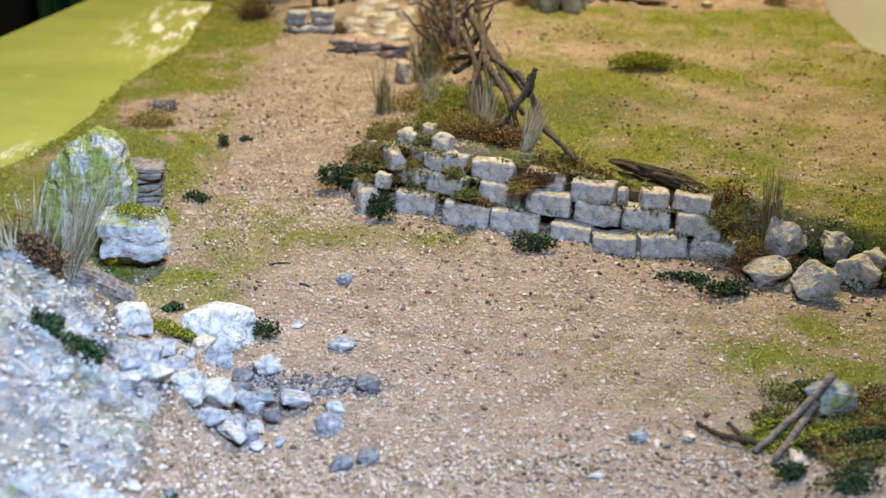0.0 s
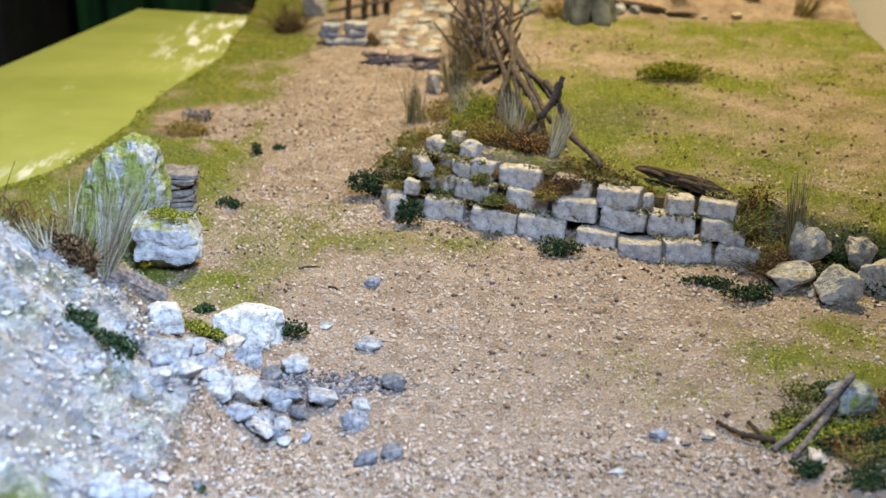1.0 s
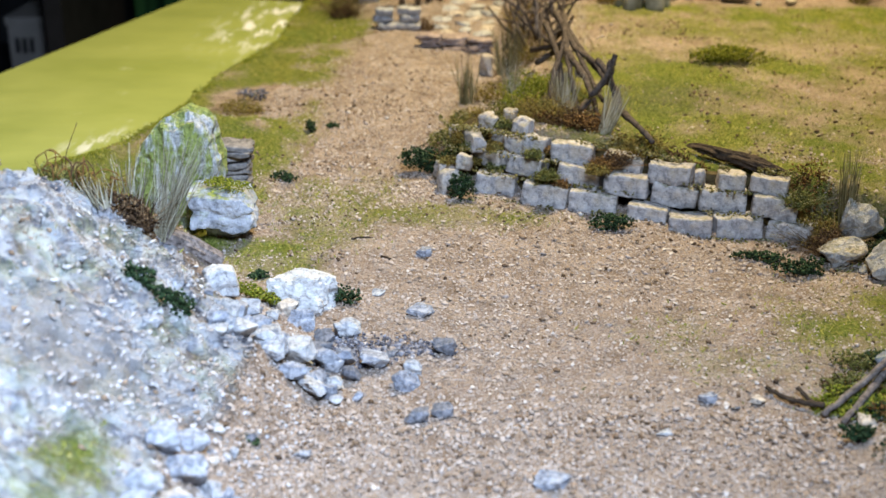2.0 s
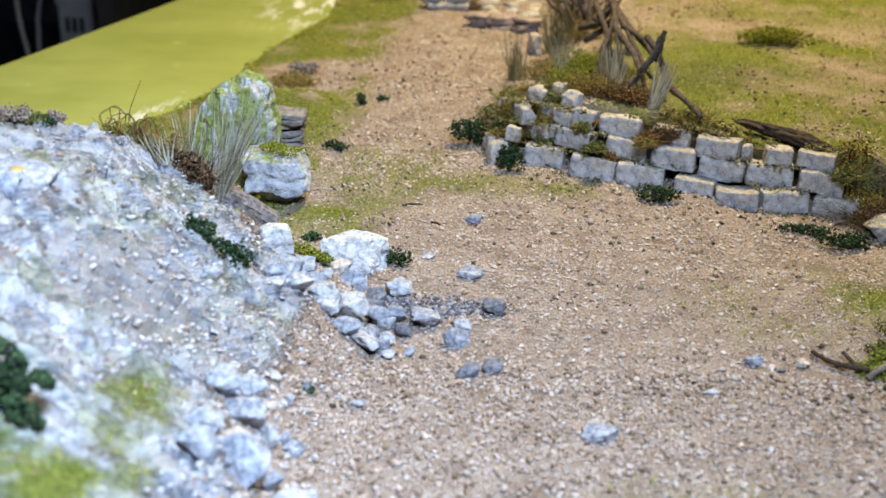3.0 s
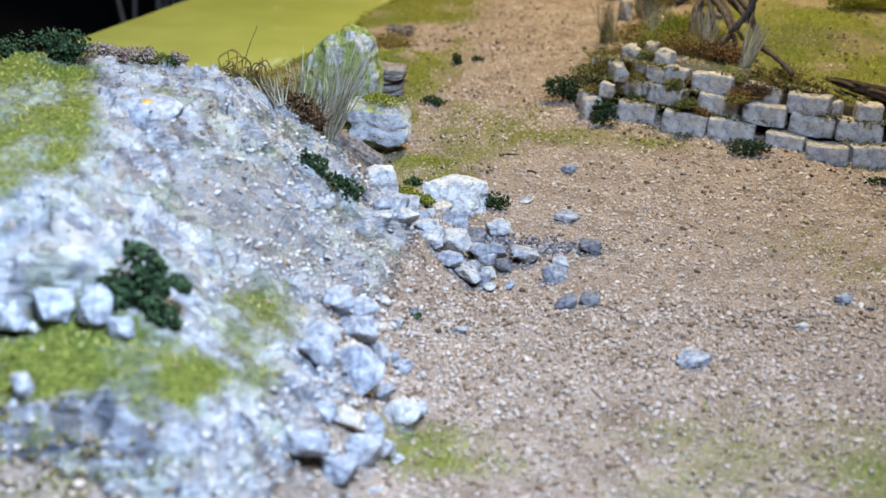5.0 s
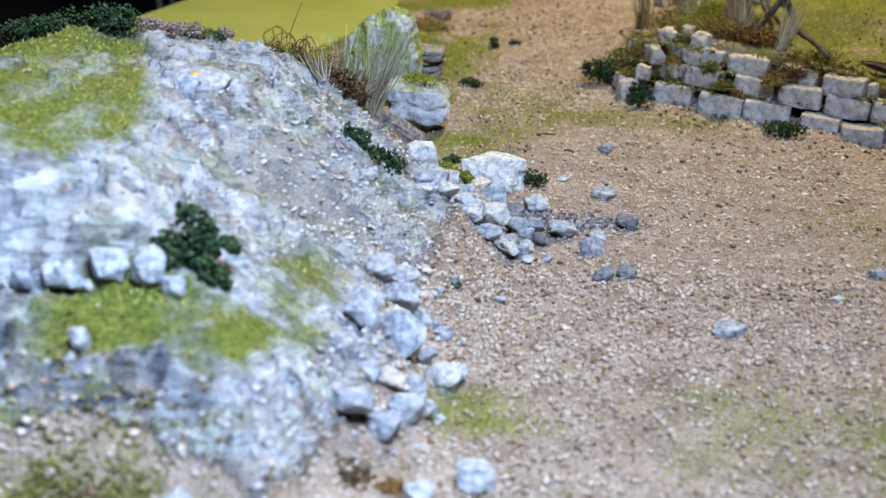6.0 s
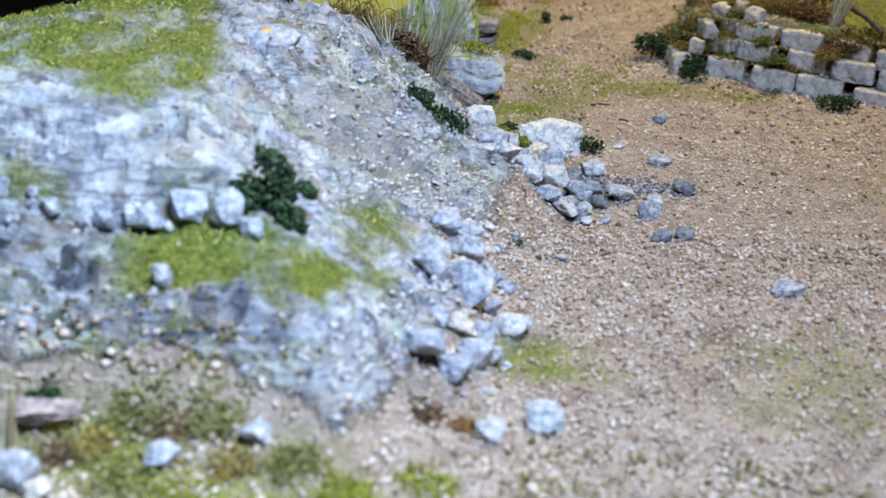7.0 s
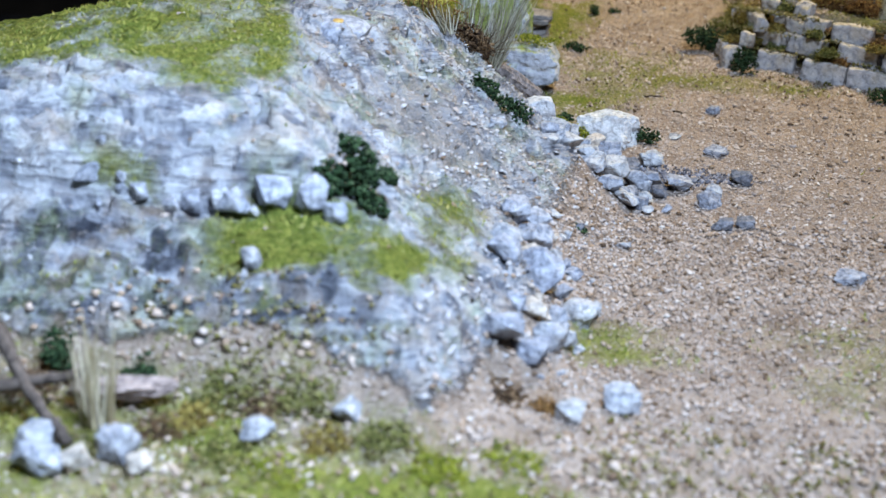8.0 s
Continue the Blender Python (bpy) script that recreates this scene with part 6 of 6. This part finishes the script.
# scrub along the crest of the hill
bush(-0.2246, 0.4041, (0.019, 0.013, 0.018), M_BUSH, 1090, "dark blue green bush on the hill crest", count=380)
for i, (x, y, w, m) in enumerate(((-0.2123, 0.4181, 0.016, M_LICHEN), (-0.2044, 0.4234, 0.015, M_LICHEN), (-0.1983, 0.4247, 0.012, M_OLIVE), (-0.1929, 0.4286, 0.010, M_BUSH))):
    bush(x, y, (w, 0.010, 0.010 - 0.0012 * i), m, 1091 + i, "dry lichen scrub on the hill crest", "scrub", "scrub", "scrub on the crest", count=210, crumb=0.0010, lumps=10)
for i, (x, y, w, m, words) in enumerate((
        (-0.158, 0.192, 0.008, M_OLIVE, "olive"), (-0.147, 0.188, 0.007, M_BROWN, "brown"), (-0.136, 0.192, 0.008, M_OLIVE, "olive"), (-0.172, 0.176, 0.008, M_BROWN, "brown"), (-0.164, 0.182, 0.007, M_OCHRE, "ochre"),
        (-0.128, 0.179, 0.007, M_OCHRE, "ochre"), (-0.113, 0.183, 0.007, M_OLIVE, "olive"), (-0.152, 0.168, 0.009, M_OLIVE, "olive"), (-0.186, 0.166, 0.008, M_OLIVE, "olive"), (-0.089, 0.224, 0.006, M_BROWN, "brown"),
        (-0.077, 0.222, 0.005, M_RUST, "rust brown"), (-0.212, 0.190, 0.009, M_BROWN, "brown"), (-0.098, 0.176, 0.008, M_MOSS, "bright green"), (-0.135, 0.165, 0.010, M_MOSS, "bright green"), (-0.080, 0.188, 0.008, M_MOSS, "bright green"))):
    fibre(x, y, 90, w, 0.0035, m, 1130 + i, words + " low moss in the near grass", group="moss in the near grass")
# moss over the bank with the twigs and between the field stones
for i, (x, y, m, words) in enumerate((
        (0.1275, 0.4395, M_OLIVE, "olive"),
        (0.1388, 0.4435, M_BUSH, "dark green"),
        (0.1497, 0.4377, M_RUST, "brown"),
        (0.1534, 0.4255, M_OLIVE, "olive"),
        (0.1252, 0.4088, M_BUSH, "dark green"),
        (0.1325, 0.3976, M_RUST, "brown"),
        (0.1389, 0.3827, M_OLIVE, "olive"),
        (0.1289, 0.3716, M_BUSH, "dark green"),
        (0.1511, 0.4114, M_RUST, "brown"),
        (0.1205, 0.4226, M_OLIVE, "olive"),
        )):
    bush(x, y, (0.020, 0.016, 0.0065), m, 1060 + i, words + " low moss on the bank round the twigs", "moss_cushion", "moss", "moss on the bank", count=240, crumb=0.0011, lumps=10)
for i, (x, y, m, words) in enumerate((
        (0.1878, 0.5670, M_OLIVE, "olive"),
        (0.1750, 0.5674, M_BUSH, "dark green"),
        (0.1665, 0.5717, M_OLIVE, "olive"),
        (0.1570, 0.5689, M_BUSH, "dark green"),
        (0.1958, 0.5630, M_OLIVE, "olive"),
        (0.1808, 0.5571, M_BUSH, "dark green"),
        (0.1958, 0.5568, M_OLIVE, "olive"),
        )):
    bush(x, y, (0.016, 0.012, 0.009), m, 1080 + i, words + " moss tucked between the field stones", "moss_cushion", "moss", "moss between the fieldstones", count=200, crumb=0.0011, lumps=9)

# ---- far side of the landscape ----
for i in range(3):
    make_slate_pile(-0.070 + 0.017 * i, 0.945 - 0.006 * i, 3, 0.020, 1000 + 10 * i, M_SLATE, "rough step of layered slate across the track", "slate_step", 0.0034, 0.016, 0.2 * i - 0.2)
make_slate_pile(-0.109, 1.000, 3, 0.016, 1040, M_PALE, "pale layered stone block beside the track", "stone_pile", 0.0055, 0.012)
make_slate_pile(-0.092, 1.000, 3, 0.018, 1045, M_PALE, "pale layered stone block beside the track", "stone_pile", 0.0058, 0.012)


def make_paving():
    root = new("stone_paving")
    tagged(root, "irregular pale paving slabs in the sandy track", "paving")
    rng = np.random.default_rng(44)
    for r in range(9):
        for c in range(3):
            x = -0.066 + 0.0155 * c + rng.normal() * 0.003 + 0.0015 * r
            y = 0.985 + 0.022 * r + rng.normal() * 0.004 + 0.008 * (c % 2)
            v, f = hull(np.random.default_rng(1100 + r * 5 + c), (0.0135 * rng.uniform(0.7, 1.2), 0.018 * rng.uniform(0.7, 1.2), 0.0032), 12)
            ob = mesh_object("slab", v, f, M_PALE if (r + c) % 3 else M_CREAM, root)
            ob.location = (x, y, gz(x, y) + 0.0010)


make_paving()


def make_twig_fence():
    fence = new("twig_fence")
    tagged(fence, "rough fence of dark twig posts beside the track", "fence")
    for i, (x, y) in enumerate(((-0.104, 1.075), (-0.092, 1.085), (-0.084, 1.095), (-0.075, 1.105))):
        z = gz(x, y)
        stick("post", ((x, y, z - 0.002), (x + 0.001, y, z + 0.016), (x, y + 0.001, z + 0.034)), 0.0026, 0.0022, M_LOG, 1050 + i, fence)
    for i, h in enumerate((0.010, 0.020)):
        stick("rail", ((-0.118, 1.068, h), (-0.095, 1.081, h + 0.003), (-0.070, 1.106, h + 0.002)), 0.0017, 0.0014, M_TWIG, 1060 + i, fence)


make_twig_fence()
big_stone("grey_rock", -0.134, 1.100, (0.021, 0.018, 0.026), M_RUBBLE, 1070, "speckled grey rock beside the dry bush")
big_stone("grey_rock", 0.0402, 0.992, (0.018, 0.014, 0.014), M_ROCK, 1071, "pale blue rock at the field corner")
stones([(0.105, 0.985, 0.010, WHITE), (0.116, 0.983, 0.009, BLUE), (0.128, 0.986, 0.008, WHITE), (0.166, 0.978, 0.005, WHITE), (0.190, 0.98, 0.008, CREAM)], "along the far field edge", "stones along the far edge", 1080)
log("log", [(0.100, 0.995, 0.034), (0.122, 0.990, 0.034), (0.140, 0.985, 0.030)], 0.0035, 0.0025, M_LOG, 1090, "dark fallen branch along the field edge")
log("log", [(0.138, 0.983, 0.029), (0.150, 0.981, 0.029), (0.162, 0.979, 0.028)], 0.0020, 0.0016, M_LOG, 1091, "dark thin branch along the field edge")


def make_figurine():
    m = make_plain("painted_resin", (0.035, 0.038, 0.022), (0.34, 0.36, 0.35), 75, 0.4, 0.5)
    V, F, n, rings = [], [], 48, 14
    for j in range(rings + 1):
        t = j / rings
        r = 0.0165 * (1.0 - 0.35 * t ** 1.6)
        for i in range(n):
            a = 6.283 * i / n
            lobe = 1 + 0.60 * (abs(math.sin(a * 2.5 + 0.8)) - 0.5) * (1 - 0.5 * t)
            arch = 0.012 * max(0.0, 1 - 3.2 * abs(math.sin(a * 2.5 + 0.8)))
            V.append((r * lobe * math.cos(a), r * lobe * math.sin(a) * 0.8, max(0.040 * t, arch)))
    for j in range(rings):
        for i in range(n):
            F.append((j * n + i, j * n + (i + 1) % n, (j + 1) * n + (i + 1) % n, (j + 1) * n + i))
    F += [tuple(range(n))[::-1], tuple(rings * n + i for i in range(n))]
    ob = mesh_object("figurine", V, F, m, smooth=True)
    ob.location = (0.0818, 0.968, gz(0.0818, 0.968) - 0.001)
    tagged(ob, "dark bronze green figurine base with lobed feet", "figurine")


make_figurine()


# ---- the room round the table ----
def make_room():
    dark = make_plain("dark_room_paint", (0.006, 0.007, 0.008), (0.014, 0.015, 0.017), 3)
    pale = make_plain("grey_room_paint", (0.10, 0.10, 0.105), (0.14, 0.14, 0.145), 4, 0.8)
    white = make_plain("white_card", (0.66, 0.66, 0.70), (0.74, 0.74, 0.78), 6, 0.8)
    cloth = make_plain("dark_green_cloth", (0.004, 0.020, 0.008), (0.010, 0.045, 0.018), 14, 0.9, 0.1)
    card = make_plain("grey_card", (0.17, 0.155, 0.14), (0.24, 0.22, 0.20), 30, 0.7)
    paper = make_plain("label_paper", (0.50, 0.48, 0.50), (0.60, 0.58, 0.60), 30, 0.7)
    black = make_plain("black_plastic", (0.006, 0.006, 0.007), (0.014, 0.014, 0.016), 30, 0.5)
    tagged(box("floor", -2.4, 2.4, -2.4, 2.6, -0.80, -0.75, dark), "dark floor", kind="structure")
    tagged(box("wall_north", -2.4, 2.4, 2.50, 2.60, -0.75, 2.0, dark), "dark wall behind the table", kind="structure")
    tagged(box("wall_east", 2.30, 2.40, -2.4, 2.50, -0.75, 2.0, pale), "pale wall", kind="structure")
    tagged(box("wall_west", -2.40, -2.30, -2.4, 2.50, -0.75, 2.0, pale), "pale wall", kind="structure")
    tagged(box("ceiling", -2.4, 2.4, -2.4, 2.6, 2.00, 2.05, pale), "grey ceiling", kind="structure")
    tagged(box("wall_south", -2.3, 2.3, -2.40, -2.30, -0.75, 2.0, pale), "pale wall behind the viewer", kind="structure")
    # table under the board
    table = new("table")
    tagged(table, "plain dark table carrying the landscape board", "table")
    box("tabletop", -0.25, 0.50, -0.35, 1.30, -0.060, -0.0285, black, table)
    for x in (-0.22, 0.44):
        for y in (-0.30, 1.22):
            box("leg", x, x + 0.04, y, y + 0.04, -0.75, -0.060, black, table)
    # white sheet standing at the far corner
    sheet = slab("white_sheet", [(0.285, 1.090), (0.288, 1.090), (0.318, 0.825), (0.315, 0.825)], -0.030, 0.30, white)
    tagged(sheet, "plain white sheet standing behind the landscape", "sheet")
    # cloth hanging behind the board, in folds
    V, F, n = [], [], 60
    for i in range(n + 1):
        x = -0.50 + 0.55 * i / n
        y = 1.66 + 0.012 * math.sin(i * 0.9) + 0.006 * math.sin(i * 2.3)
        V += [(x, y, -0.75), (x, y, 0.5), (x, y + 0.004, 0.5), (x, y + 0.004, -0.75)]
    for i in range(n):
        for e in range(4):
            F.append((4 * i + e, 4 * i + 4 + e, 4 * i + 4 + (e + 1) % 4, 4 * i + (e + 1) % 4))
    tagged(mesh_object("cloth", V, F, cloth, smooth=True), "dark green cloth hanging in folds", "cloth")
    shelf = new("shelf_unit")
    tagged(shelf, "black shelf unit behind the table", "shelf")
    box("board", -1.45, -0.52, 1.45, 1.85, -0.235, -0.215, black, shelf)
    box("back_panel", -1.45, -0.52, 1.85, 1.87, -0.75, 0.4, black, shelf)
    for x in (-1.47, -0.54):
        box("side_panel", x, x + 0.02, 1.45, 1.85, -0.75, 0.4, black, shelf)
    box("board", -1.45, -0.54, 1.45, 1.85, -0.318, -0.298, black, shelf)

    def storage(x0, x1, y0, z0, z1, m, label):
        b = new("storage_box")
        tagged(b, label, "box", "boxes on the shelf")
        box("body", x0, x1, y0, y0 + 0.12, z0 + 0.0002, z1 - 0.010, m, b)
        box("lid", x0 - 0.002, x1 + 0.002, y0 - 0.002, y0 + 0.122, z1 - 0.010, z1, m, b)
        return b
    b = storage(-0.636, -0.591, 1.58, -0.2148, -0.120, card, "grey brown card box with three dark slots on a shelf")
    for k in range(3):
        box("slot", -0.628 + 0.009 * k, -0.623 + 0.009 * k, 1.578, 1.584, -0.164, -0.146, black, b)
    b = storage(-0.586, -0.550, 1.58, -0.2148, -0.123, card, "grey card box with a pale label on a shelf")
    box("paper_label", -0.584, -0.553, 1.5785, 1.584, -0.168, -0.136, paper, b)
    box("print_bar", -0.579, -0.560, 1.5775, 1.579, -0.166, -0.158, black, b)
    b = storage(-1.100, -0.975, 1.60, -0.2978, -0.237, black, "black box with a pale printed label on the shelf")
    box("paper_label", -1.046, -0.994, 1.597, 1.604, -0.276, -0.242, paper, b)
    for k, (xa, xb, za) in enumerate(((-1.042, -1.020, -0.249), (-1.042, -1.022, -0.256), (-1.040, -1.032, -0.268), (-1.028, -1.020, -0.268))):
        box("print_bar", xa, xb, 1.5955, 1.598, za, za + 0.004, black, b)
    for pts, seed in ((((-0.690, 1.84, 0.10), (-0.684, 1.57, -0.06), (-0.680, 1.56, -0.145), (-0.668, 1.56, -0.2135)), 1201), (((-0.630, 1.84, 0.10), (-0.640, 1.57, -0.06), (-0.656, 1.56, -0.145), (-0.659, 1.56, -0.2135)), 1202)):
        tagged(stick("cable", pts, 0.0025, 0.0025, card, seed), "grey cable hanging in front of the shelf", "cable", "cables")


make_room()
